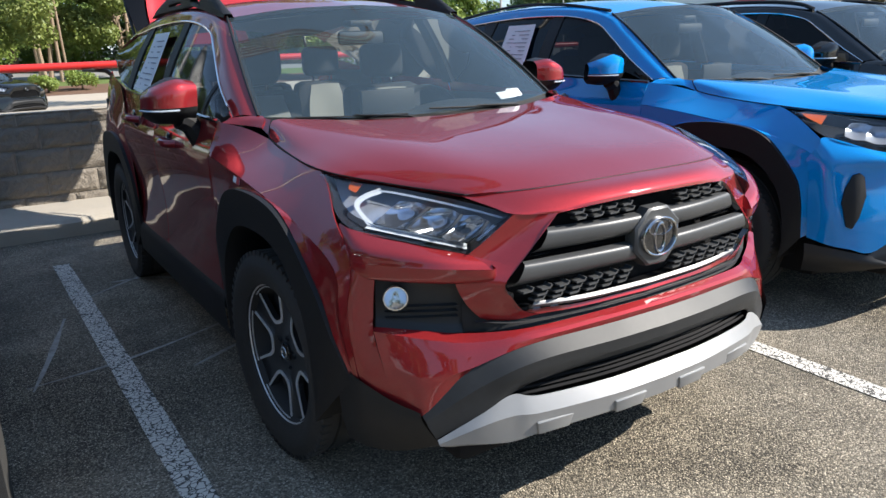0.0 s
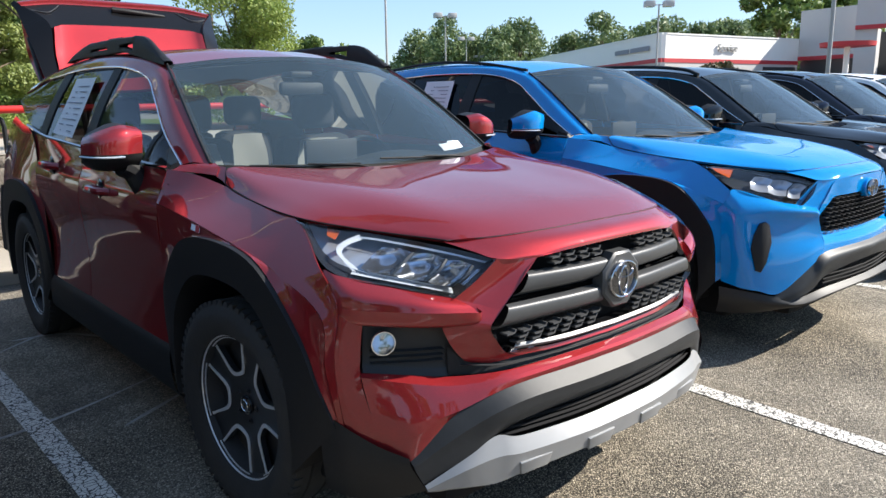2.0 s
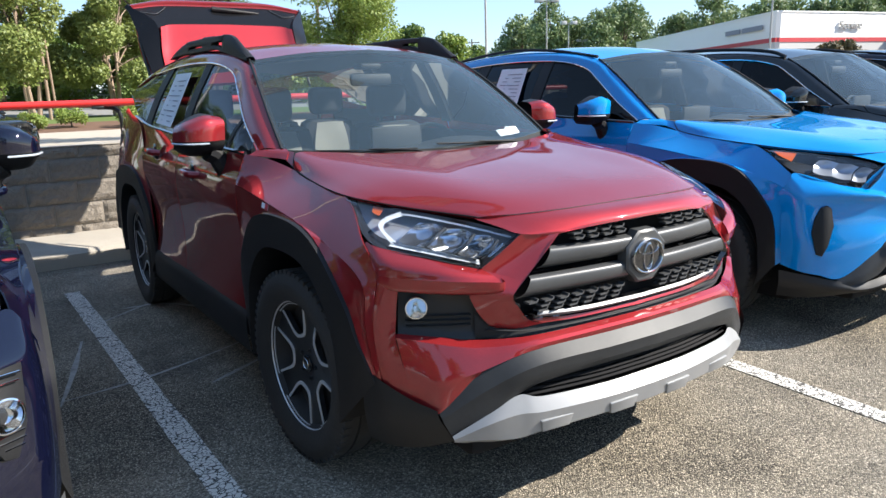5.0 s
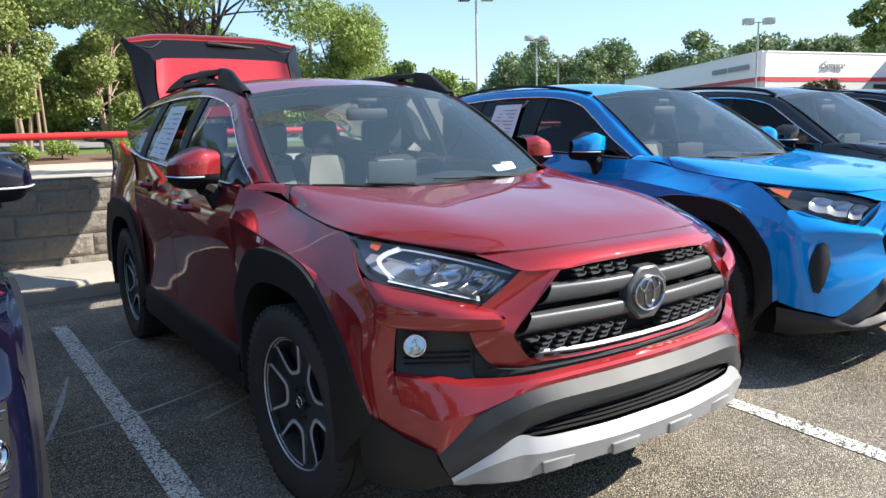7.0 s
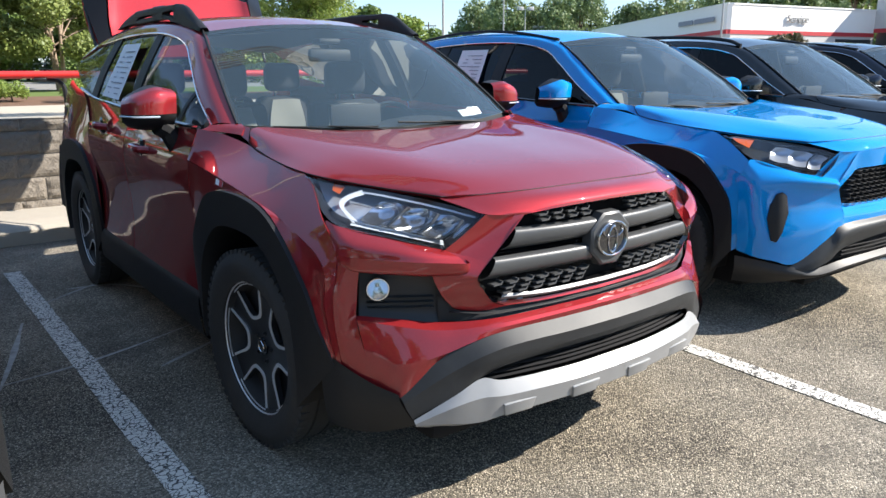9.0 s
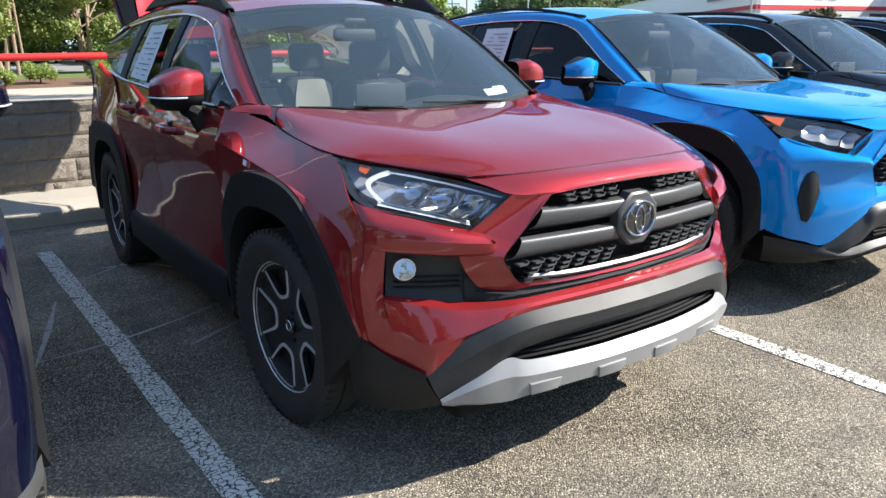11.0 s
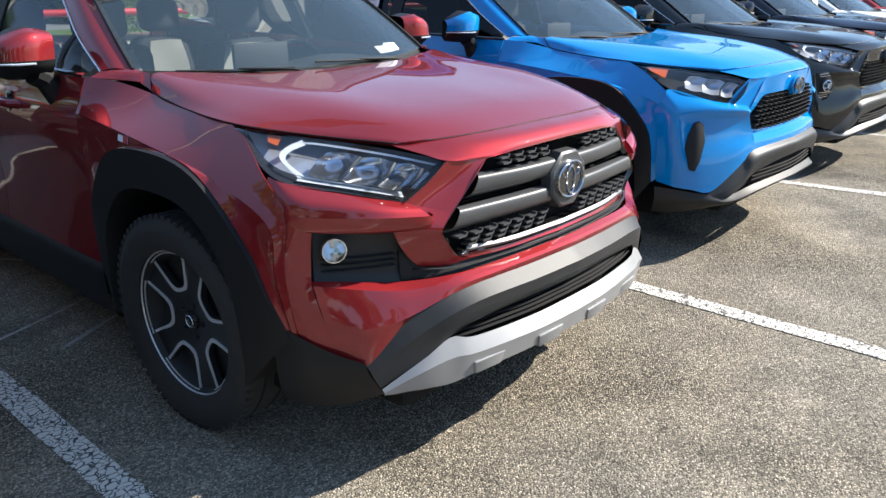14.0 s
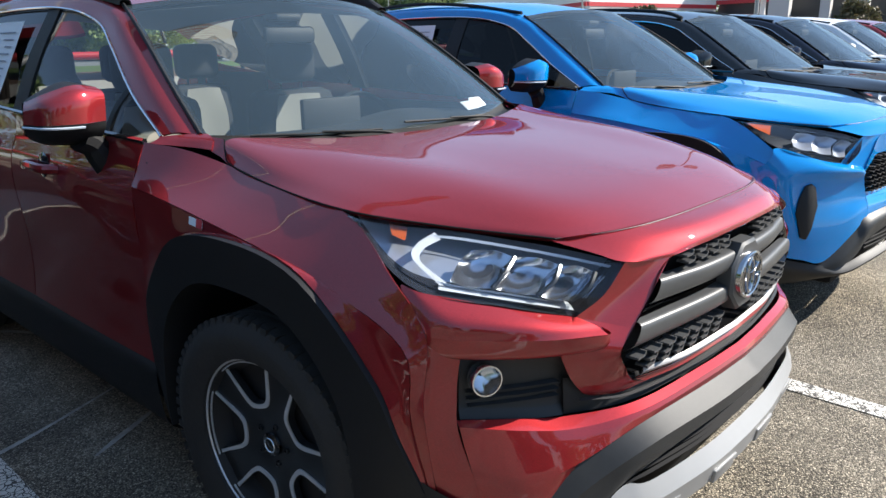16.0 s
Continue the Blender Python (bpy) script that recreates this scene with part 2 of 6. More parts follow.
MORTAR = material("mortar", (0.36, 0.33, 0.28), 0.95, grain=(20, (0.28, 0.25, 0.22), 0.6))
DRIVE = material("pale_drive", (0.46, 0.40, 0.33), 0.9, grain=(4, (0.36, 0.31, 0.25), 0.9))
ROAD = material("grey_road", (0.24, 0.235, 0.23), 0.9, grain=(4, (0.19, 0.185, 0.18), 0.8))
MULCH = material("brown_mulch", (0.17, 0.09, 0.055), 0.95, grain=(18, (0.09, 0.05, 0.03), 0.9), bump=0.8, bump_scale=30)
GRASS = material("lawn", (0.07, 0.13, 0.025), 0.9, grain=(10, (0.13, 0.16, 0.04), 0.9), bump=0.8, bump_scale=60)
RAIL_RED = material("red_rail_paint", (0.62, 0.03, 0.025), 0.35, grain=(12, (0.5, 0.03, 0.03), 0.5))
BLACK_STEEL = material("black_steel", (0.015, 0.015, 0.016), 0.4)
WALL_WHITE = material("white_stucco", (0.82, 0.80, 0.77), 0.85, grain=(0.8, (0.74, 0.72, 0.69), 0.5))
WALL_GREY = material("grey_stucco", (0.5, 0.49, 0.48), 0.85, grain=(0.8, (0.42, 0.41, 0.4), 0.5))
BAND_RED = material("red_band", (0.45, 0.03, 0.04), 0.6)
# near-black colour standing in for the shade inside the showroom openings
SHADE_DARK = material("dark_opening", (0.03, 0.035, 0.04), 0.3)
POLE = material("galvanised_pole", (0.38, 0.38, 0.37), 0.5, 0.3, grain=(3, (0.3, 0.3, 0.3), 0.5))
LAMP_HOUSING = material("lamp_housing", (0.42, 0.42, 0.42), 0.5)
BARK = material("bark", (0.16, 0.115, 0.08), 0.95, grain=(8, (0.08, 0.055, 0.04), 0.9), bump=1.0, bump_scale=12)
DARK_BARK = material("dark_bark", (0.07, 0.055, 0.045), 0.95, grain=(8, (0.03, 0.024, 0.02), 0.9), bump=1.0, bump_scale=12)
PALE_BARK = material("pale_bark", (0.33, 0.25, 0.18), 0.9, grain=(5, (0.2, 0.14, 0.1), 0.9))
LEAF_A = leaf_material("leaf_bright", (0.15, 0.23, 0.04), (0.28, 0.34, 0.08))
LEAF_B = leaf_material("leaf_mid", (0.08, 0.14, 0.032), (0.18, 0.25, 0.06))
# paler, greyer green: distance haze mixed into the leaf colour
LEAF_C = leaf_material("leaf_hazed", (0.10, 0.155, 0.065), (0.20, 0.26, 0.11))
LEAF_D = leaf_material("leaf_warm", (0.14, 0.19, 0.045), (0.27, 0.31, 0.085))
FENCE_WHITE = material("white_fence_paint", (0.75, 0.75, 0.73), 0.6)


# ---- shape helpers ----
def part(name, bm, mat, parent=None, label="", smooth=True, angle=35, m=None):
    """Links a bmesh as one mesh object, under a thing or a part where a parent is given."""
    me = bpy.data.meshes.new(name)
    bm.to_mesh(me)
    bm.free()
    for q in mat if isinstance(mat, (list, tuple)) else [mat]:
        me.materials.append(q)
    if smooth:
        for p in me.polygons:
            p.use_smooth = True
        me.set_sharp_from_angle(angle=radians(angle))
    ob = new(name, me)
    if m is not None:
        ob.matrix_basis = m
    ob.parent = parent
    if label:
        ob["label"] = label
    return ob


def empty(name, m, label, category, group=""):
    ob = new(name)
    ob.matrix_basis = m
    return tagged(ob, label, category, group)


def spline(pts, n):
    """n points along a Catmull-Rom curve through pts."""
    p = [Vector(q) for q in pts]
    if len(p) == 2:
        return [p[0].lerp(p[1], i / (n - 1)) for i in range(n)]
    p = [2 * p[0] - p[1]] + p + [2 * p[-1] - p[-2]]
    out, segs = [], len(p) - 3
    for i in range(n):
        u = i / (n - 1) * segs
        k = min(int(u), segs - 1)
        t = u - k
        a, b, c, d = p[k : k + 4]
        out.append(0.5 * ((2 * b) + (c - a) * t + (2 * a - 5 * b + 4 * c - d) * t * t + (3 * b - a - 3 * c + d) * t**3))
    return out


def loft(rows, nu=16, nv=8, bm=None, straight=False, mat=0):
    """A sheet through the rows (each a short list of points)."""
    bm = bm or bmesh.new()
    lines = [spline(r, nu) for r in rows]
    grid = []
    for i in range(nu):
        col = [ln[i] for ln in lines]
        if straight:
            pts = []
            for a, b in zip(col, col[1:]):
                pts += [a.lerp(b, k / nv) for k in range(nv)]
            pts.append(col[-1])
        else:
            pts = spline(col, nv * (len(rows) - 1) + 1)
        grid.append([bm.verts.new(q) for q in pts])
    for a, b in zip(grid, grid[1:]):
        for k in range(len(a) - 1):
            try:
                bm.faces.new((a[k], b[k], b[k + 1], a[k + 1])).material_index = mat
            except ValueError:
                pass
    return bm


def mirrored(bm):
    """Adds the mirror image across x = 0 and welds the seam."""
    geo = bmesh.ops.duplicate(bm, geom=bm.verts[:] + bm.edges[:] + bm.faces[:])["geom"]
    vs = [g for g in geo if isinstance(g, bmesh.types.BMVert)]
    for v in vs:
        v.co.x = -v.co.x
    bmesh.ops.reverse_faces(bm, faces=[g for g in geo if isinstance(g, bmesh.types.BMFace)])
    bmesh.ops.remove_doubles(bm, verts=bm.verts[:], dist=0.0008)
    return bm


def flipped(bm):
    out = bm.copy()
    for v in out.verts:
        v.co.x = -v.co.x
    bmesh.ops.reverse_faces(out, faces=out.faces[:])
    return out


def outward(bm, ref=(0, 1.4, 0.8)):
    """Turns every face of a sheet so that it looks away from ref."""
    bm.normal_update()
    bad = [f for f in bm.faces if f.normal.dot(f.calc_center_median() - Vector(ref)) < 0]
    bmesh.ops.reverse_faces(bm, faces=bad)
    return bm


def solid(bm, depth):
    bmesh.ops.recalc_face_normals(bm, faces=bm.faces[:])
    bmesh.ops.solidify(bm, geom=bm.faces[:], thickness=depth)
    return bm


def both_sides(name, bm, mat, parent, label="", angle=35):
    """The part for the left side and its mirror image for the right side."""
    other = flipped(bm)
    a = part(name, bm, mat, parent, label, angle=angle)
    return a, part(name, other, mat, parent, label, angle=angle)


def box(x0, x1, y0, y1, z0, z1, bevel=0.0, bm=None, segments=2):
    own = bmesh.new()
    bmesh.ops.create_cube(own, size=1)
    for v in own.verts:
        v.co = Vector((x0 + (v.co.x + 0.5) * (x1 - x0), y0 + (v.co.y + 0.5) * (y1 - y0), z0 + (v.co.z + 0.5) * (z1 - z0)))
    if bevel:
        bmesh.ops.bevel(own, geom=own.edges[:], offset=bevel, segments=segments, affect="EDGES", profile=0.5)
    return joined(bm, own) if bm else own


def joined(bm, own, m=None):
    """Adds own (moved by m) to bm."""
    if m is not None:
        bmesh.ops.transform(own, matrix=m, verts=own.verts[:])
    me = bpy.data.meshes.new("tmp")
    own.to_mesh(me)
    own.free()
    bm.from_mesh(me)
    bpy.data.meshes.remove(me)
    return bm


def tube(pts, radius, sides=8, bm=None, caps=True, n=None):
    """A round bar along pts; radius is one number or one for each end."""
    bm = bm or bmesh.new()
    p = spline(pts, n) if n else [Vector(q) for q in pts]
    r0, r1 = radius if isinstance(radius, tuple) else (radius, radius)
    rings = []
    side = None
    for i, q in enumerate(p):
        way = (p[min(i + 1, len(p) - 1)] - p[max(i - 1, 0)]).normalized()
        if side is None:
            side = way.orthogonal().normalized()
        side = (side - way * side.dot(way)).normalized()
        up = way.cross(side)
        r = r0 + (r1 - r0) * i / max(1, len(p) - 1)
        rings.append([bm.verts.new(q + r * (side * math.cos(2 * math.pi * k / sides) + up * math.sin(2 * math.pi * k / sides))) for k in range(sides)])
    for a, b in zip(rings, rings[1:]):
        for k in range(sides):
            bm.faces.new((a[k], a[(k + 1) % sides], b[(k + 1) % sides], b[k]))
    if caps:
        bm.faces.new(rings[0][::-1])
        bm.faces.new(rings[-1])
    return bm


def lathe(profile, axis="x", n=48, bm=None, centre=(0, 0, 0)):
    """Turns (offset along the axis, radius) pairs round the axis."""
    bm = bm or bmesh.new()
    rings = []
    for a, r in profile:
        ring = []
        for k in range(n):
            c, s = r * math.cos(2 * math.pi * k / n), r * math.sin(2 * math.pi * k / n)
            co = {"x": (a, c, s), "y": (c, a, s), "z": (c, s, a)}[axis]
            ring.append(bm.verts.new(Vector(co) + Vector(centre)))
        rings.append(ring)
    for a, b in zip(rings, rings[1:]):
        for k in range(n):
            bm.faces.new((a[k], a[(k + 1) % n], b[(k + 1) % n], b[k]))
    return bm


def plate(outline, depth, bevel=0.0, bm=None):
    """A flat piece: its outline as 3D points, given thickness along its normal."""
    own = bmesh.new()
    f = own.faces.new([own.verts.new(q) for q in outline])
    f.normal_update()
    n = f.normal.copy()
    g = bmesh.ops.extrude_face_region(own, geom=[f])["geom"]
    bmesh.ops.translate(own, vec=n * depth, verts=[v for v in g if isinstance(v, bmesh.types.BMVert)])
    bmesh.ops.recalc_face_normals(own, faces=own.faces[:])
    if bevel:
        bmesh.ops.bevel(own, geom=own.edges[:], offset=bevel, segments=2, affect="EDGES", profile=0.5)
    return joined(bm, own) if bm else own


# ---- the car ----
TYRE_R, TRACK, BASE = 0.368, 0.80, 2.69


def wheel(parent, x, y, side, turn):
    """One wheel: the rim carries the tyre, the spokes' bright edges and the cap."""
    m = pose(x, y, TYRE_R, 0, 0, turn)
    s = side
    barrel = lathe([(0.09 * -s, 0.235), (0.085 * -s, 0.25), (0.0, 0.228), (0.06 * s, 0.235), (0.078 * s, 0.25), (0.083 * s, 0.253), (0.083 * s, 0.243), (0.055 * s, 0.232), (0.02 * s, 0.222), (0.015 * s, 0.03)], "x", 56)
    rim = part("wheel", barrel, BARREL, parent, "dark alloy wheel with machined edges")
    rim.matrix_basis = m
    prof = []
    for a, r in ((-0.095, 0.25), (-0.112, 0.29), (-0.115, 0.33), (-0.10, 0.36), (-0.085, TYRE_R), (-0.045, TYRE_R), (-0.043, TYRE_R - 0.01), (-0.035, TYRE_R - 0.01), (-0.033, TYRE_R), (0.033, TYRE_R), (0.035, TYRE_R - 0.01), (0.043, TYRE_R - 0.01), (0.045, TYRE_R), (0.085, TYRE_R), (0.10, 0.36), (0.115, 0.33), (0.116, 0.315), (0.112, 0.29), (0.095, 0.252), (0.085, 0.25)):
        prof.append((a * s, r))
    tyre = lathe(prof, "x", 64)
    for k in range(64):  # shoulder lugs
        a = 2 * math.pi * k / 64
        lug = box(0.072, 0.104, -0.010, 0.010, 0.352, 0.3705)
        tyre = joined(tyre, lug, Matrix.Scale(s, 4, (1, 0, 0)) @ Matrix.Rotation(a, 4, "X"))
    part("tyre", tyre, RUBBER, rim, "black rubber tyre", angle=30)
    spokes, edges, arcs = bmesh.new(), bmesh.new(), bmesh.new()
    face = 0.066

    def at(r, deg, off=0.0):
        return Vector(((face + off - 0.02 * (1 - r / 0.25)) * s, r * math.sin(radians(deg)), r * math.cos(radians(deg))))

    for k in range(5):
        c = 72 * k + 18
        # the opening, a rounded trapezoid, and the bright band round it
        inner = [(0.240, 0.083), (0.226, 0.089), (0.196, 0.076), (0.158, 0.057), (0.134, 0.044), (0.119, 0.030), (0.114, 0.012)]
        rim_ = [(0.2285, 0.104), (0.2185, 0.0985), (0.190, 0.083), (0.152, 0.066), (0.126, 0.053), (0.107, 0.036), (0.102, 0.014)]
        turned = lambda q, sign: [at(math.hypot(r, w), c + sign * math.degrees(math.atan2(w, r))) for r, w in q]
        both = lambda q: turned(q, -1) + turned(q[::-1], 1)
        path, path_out = spline(both(inner), 44), spline(both(rim_), 44)
        for a, b, p, q in zip(path, path[1:], path_out, path_out[1:]):
            edges.faces.new([edges.verts.new(v + Vector((0.004 * s, 0, 0))) for v in (a, b, q, p)])
        arc = [(at(0.2375, c + d), at(0.2515, c + d)) for d in (24.5, 19, 13, 6.5, 0, -6.5, -13, -19, -24.5)]
        for (a, b), (p, q) in zip(arc, arc[1:]):
            arcs.faces.new([arcs.verts.new(v + Vector((0.013 * s, 0, 0))) for v in (a, p, q, b)])
        # the dark spoke between this opening and the next
        right = turned(inner, 1)
        left = [at(math.hypot(r, w), c + 72 - math.degrees(math.atan2(w, r))) for r, w in inner]
        hub = [at(0.02, c), at(0.02, c + 36), at(0.02, c + 72)]
        rr, ll = spline(right, 12), spline(left, 12)
        prev = None
        for p, q in zip(rr, ll):
            row = [spokes.verts.new(p), spokes.verts.new(p.lerp(q, 0.5) * 1.0 + Vector((-0.004 * s, 0, 0))), spokes.verts.new(q)]
            if prev:
                for i in range(2):
                    spokes.faces.new((prev[i], row[i], row[i + 1], prev[i + 1]))
            prev = row
        vs = [spokes.verts.new(q) for q in (hub[0], hub[1], hub[2])]
        spokes.faces.new((prev[0], prev[1], vs[1], vs[0]))
        spokes.faces.new((prev[1], prev[2], vs[2], vs[1]))
        a1, a2 = spokes.verts.new(turned(inner, -1)[-1]), spokes.verts.new(turned(inner, 1)[-1])
        spokes.faces.new((a1, a2, vs[0]))
    for bm, nm, mt, d in ((spokes, "spoke_disc", DARK_ALLOY, 0.02), (edges, "spoke_edge", MACHINED, 0.004), (arcs, "rim_edge", MACHINED, 0.004)):
        bmesh.ops.remove_doubles(bm, verts=bm.verts[:], dist=0.0005)
        part(nm, solid(bm, d), mt, rim)
    part("wheel_lip", lathe([(0.080 * s, 0.244), (0.0865 * s, 0.247), (0.0865 * s, 0.252), (0.080 * s, 0.254)], "x", 56), MACHINED, rim)
    cap = lathe([(0.052 * s, 0.034), (0.058 * s, 0.033), (0.062 * s, 0.026), (0.0625 * s, 0.002)], "x", 24)
    part("hub_cap", cap, GLOSS_BLACK, rim)
    mark = lathe([(0.0632 * s, 0.017), (0.0645 * s, 0.018), (0.0645 * s, 0.021), (0.0632 * s, 0.022)], "x", 20)
    part("cap_badge", mark, CHROME, rim)
    nut = part("wheel_nut", lathe([(0.045 * s, 0.009), (0.056 * s, 0.009), (0.058 * s, 0.004)], "x", 6), DARK_ALLOY, rim)
    for k in range(5):
        a = radians(72 * k + 54)
        ob = nut if k == 0 else new("wheel_nut", nut.data)
        ob.parent = rim
        ob.location = (0, 0.057 * math.sin(a), 0.057 * math.cos(a))
    part("brake_disc", lathe([(0.0, 0.16), (0.012 * s, 0.16), (0.012 * s, 0.03)], "x", 32), material("brake_disc", (0.2, 0.19, 0.18), 0.4, 0.8) if "brake_disc" not in bpy.data.materials else bpy.data.materials["brake_disc"], rim)
    return rim


def arch_curve(y0, r, x, wide=1.0, low=0.30):
    """The squared wheel arch: front foot, over the top, rear foot."""
    q = [(-0.98, low - TYRE_R), (-1.0, 0.10), (-0.90, 0.62), (-0.52, 0.98), (0.0, 1.06), (0.52, 0.98), (0.90, 0.62), (1.0, 0.10), (0.98, low - TYRE_R)]
    out = []
    for a, b in q:
        out.append((x, y0 + a * r * wide, TYRE_R + (b * r if b >= 0.05 else b)))
    return out


def side_panels(car, col, style):
    # front fender: from the flare's outer edge up to the bonnet line
    top = [(-0.862, -0.615, 0.50), (-0.871, -0.594, 0.68), (-0.845, -0.580, 0.83), (-0.835, -0.48, 0.925), (-0.772, -0.265, 1.022), (-0.768, 0.0, 1.045), (-0.748, 0.24, 1.075), (-0.786, 0.41, 1.112), (-0.846, 0.528, 1.132)]
    f_out = [(-0.872, -0.596, 0.49), (-0.895, -0.545, 0.61), (-0.905, -0.482, 0.735), (-0.912, -0.27, 0.905), (-0.915, 0.0, 0.945), (-0.915, 0.27, 0.905), (-0.908, 0.45, 0.74), (-0.90, 0.515, 0.62), (-0.898, 0.528, 0.44)]
    if style != "adventure":
        f_out[:3] = [(-0.893, -0.505, 0.42), (-0.905, -0.495, 0.62), (-0.907, -0.445, 0.74)]
    crease = [(-0.868, -0.604, 0.495), (-0.884, -0.570, 0.66), (-0.878, -0.548, 0.80), (-0.888, -0.36, 0.880), (-0.898, -0.14, 0.930), (-0.900, 0.06, 0.958), (-0.900, 0.25, 0.982), (-0.899, 0.44, 1.002), (-0.899, 0.528, 1.01)]
    f_mid = [tuple(Vector(a).lerp(Vector(b), 0.5) + Vector((0.004, 0, 0))) for a, b in zip(f_out, crease)]
    swell = [tuple(Vector(a).lerp(Vector(b), 0.5) + Vector((0, 0, -0.004))) for a, b in zip(crease, top)]
    lower, upper = loft([f_out, f_mid, crease], 44, 3), loft([crease, swell, top], 44, 4)
    both_sides("fender", solid(joined(lower, upper), -0.004), col, car, angle=28)
    f_in = arch_curve(0, 0.425, -0.925)
    f_lip = arch_curve(0, 0.415, -0.86)
    f_edge = [(x - min(0.018, 0.05 * max(0, z - 0.42) + 0.003), y, z) for x, y, z in f_out]
    both_sides("arch_cladding", loft([f_out, f_edge, f_in, f_lip, arch_curve(0, 0.43, -0.60)], 44, 3, straight=True), PLASTIC, car, "black plastic wheel arch trim")
    # rear quarter
    q_out = [(-0.893, BASE - 0.525, 0.42), (-0.905, BASE - 0.515, 0.62), (-0.907, BASE - 0.46, 0.74)] + [(x, BASE + y, z) for x, y, z in f_out[3:]]
    q_edge = [(x - 0.018, y, z) for x, y, z in q_out]
    both_sides("arch_cladding", loft([q_out, q_edge, arch_curve(BASE, 0.425, -0.925), arch_curve(BASE, 0.415, -0.86), arch_curve(BASE, 0.43, -0.60)], 44, 3, straight=True), PLASTIC, car, "black plastic wheel arch trim")
    q_top = [(-0.90, 2.17, 0.62), (-0.90, 2.20, 0.80), (-0.885, 2.30, 1.02), (-0.865, 2.42, 1.21), (-0.84, 2.75, 1.27), (-0.80, 3.10, 1.30), (-0.80, 3.40, 1.15), (-0.84, 3.50, 0.85), (-0.86, 3.50, 0.60)]
    q_mid = [(-0.90, 2.17, 0.55), (-0.905, 2.19, 0.70), (-0.90, 2.30, 0.88), (-0.898, 2.46, 1.00), (-0.89, 2.70, 1.06), (-0.88, 2.98, 1.02), (-0.87, 3.20, 0.88), (-0.87, 3.26, 0.70), (-0.88, 3.25, 0.50)]
    both_sides("rear_quarter", loft([q_out, q_mid, q_top], 40, 6), col, car)
    both_sides("rear_bumper_side", loft([[(-0.895, 3.215, 0.42), (-0.88, 3.40, 0.40), (-0.80, 3.58, 0.42), (0, 3.66, 0.42)], [(-0.88, 3.25, 0.60), (-0.86, 3.42, 0.60), (-0.80, 3.60, 0.62), (0, 3.68, 0.62)], [(-0.86, 3.30, 0.80), (-0.83, 3.44, 0.84), (-0.78, 3.58, 0.84), (0, 3.66, 0.84)]], 20, 4), PLASTIC, car)

    # doors: rows from the sill cladding up to the belt
    def door(y0, y1, belt0, belt1, ends=None):
        rows = []
        for z, x in ((0.46, -0.898), (0.56, -0.888), (0.70, -0.886), (0.82, -0.897), (0.93, -0.905), (1.02, -0.895), (1.08, -0.872)):
            e = ends(z) if ends else y1
            rows.append([(x, y0, z), (x - 0.004, y0 + (e - y0) * 0.33, z), (x - 0.004, y0 + (e - y0) * 0.67, z), (x, e, z)])
        e = ends(1.2) if ends else y1
        rows.append([(-0.845, y0, belt0), (-0.85, y0 + (e - y0) * 0.33, belt0 + (belt1 - belt0) * 0.3), (-0.855, y0 + (e - y0) * 0.67, belt0 + (belt1 - belt0) * 0.65), (-0.855, e, belt1)])
        return solid(loft(rows, 14, 3), 0.006)

    def rear_end(z):
        return 2.165 if z < 0.72 else 2.165 + (z - 0.72) * 0.52

    for y0, y1, b0, b1, ends, hy, hz in ((0.532, 1.515, 1.135, 1.175, None, 1.18, 1.005), (1.522, 2.3, 1.178, 1.215, rear_end, 1.93, 1.07)):
        a, b = both_sides("door", door(y0, y1, b0, b1, ends), col, car)
        for ob, s in ((a, 1), (b, -1)):
            h = tube([(-0.898 * s, hy - 0.11, hz), (-0.940 * s, hy - 0.085, hz + 0.004), (-0.945 * s, hy, hz + 0.006), (-0.940 * s, hy + 0.085, hz + 0.004), (-0.898 * s, hy + 0.11, hz)], 0.014, 8, n=14)
            for v in h.verts:
                v.co.z = hz + (v.co.z - hz) * 1.25
            part("door_handle", h, col, ob)
            cup = lathe([(-0.006 * s, 0.001), (-0.006 * s, 0.035), (0.004 * s, 0.05)], "x", 20)
            bmesh.ops.transform(cup, matrix=pose(-0.902 * s, hy + 0.01, hz), verts=cup.verts[:])
            part("handle_cup", cup, GLOSS_BLACK, ob)
    sill = loft([[(-0.86, 0.46, 0.24), (-0.86, 1.3, 0.24), (-0.86, 2.22, 0.24)], [(-0.912, 0.47, 0.29), (-0.912, 1.3, 0.29), (-0.912, 2.21, 0.29)], [(-0.916, 0.50, 0.42), (-0.914, 1.3, 0.42), (-0.916, 2.18, 0.42)], [(-0.895, 0.52, 0.462), (-0.893, 1.3, 0.462), (-0.895, 2.17, 0.462)]], 16, 3)
    both_sides("sill_cladding", sill, PLASTIC, car, "black plastic sill cladding")

    both_sides("body_side", box(-0.862, -0.852, 0.50, 2.28, 0.44, 1.08), DEEP, car)
    # greenhouse
    ws = [(-0.715, 0.44, 1.145), (-0.69, 0.62, 1.27), (-0.645, 0.86, 1.425), (-0.60, 1.07, 1.535)]
    edge = ws + [(-0.595, 1.45, 1.60), (-0.595, 2.0, 1.62), (-0.578, 2.6, 1.595), (-0.585, 3.12, 1.53)]
    win_top = [(-0.780, 0.552, 1.145), (-0.757, 0.755, 1.263), (-0.702, 0.975, 1.399), (-0.664, 1.15, 1.490), (-0.665, 1.45, 1.545), (-0.67, 2.0, 1.555), (-0.69, 2.6, 1.525), (-0.73, 3.05, 1.445)]
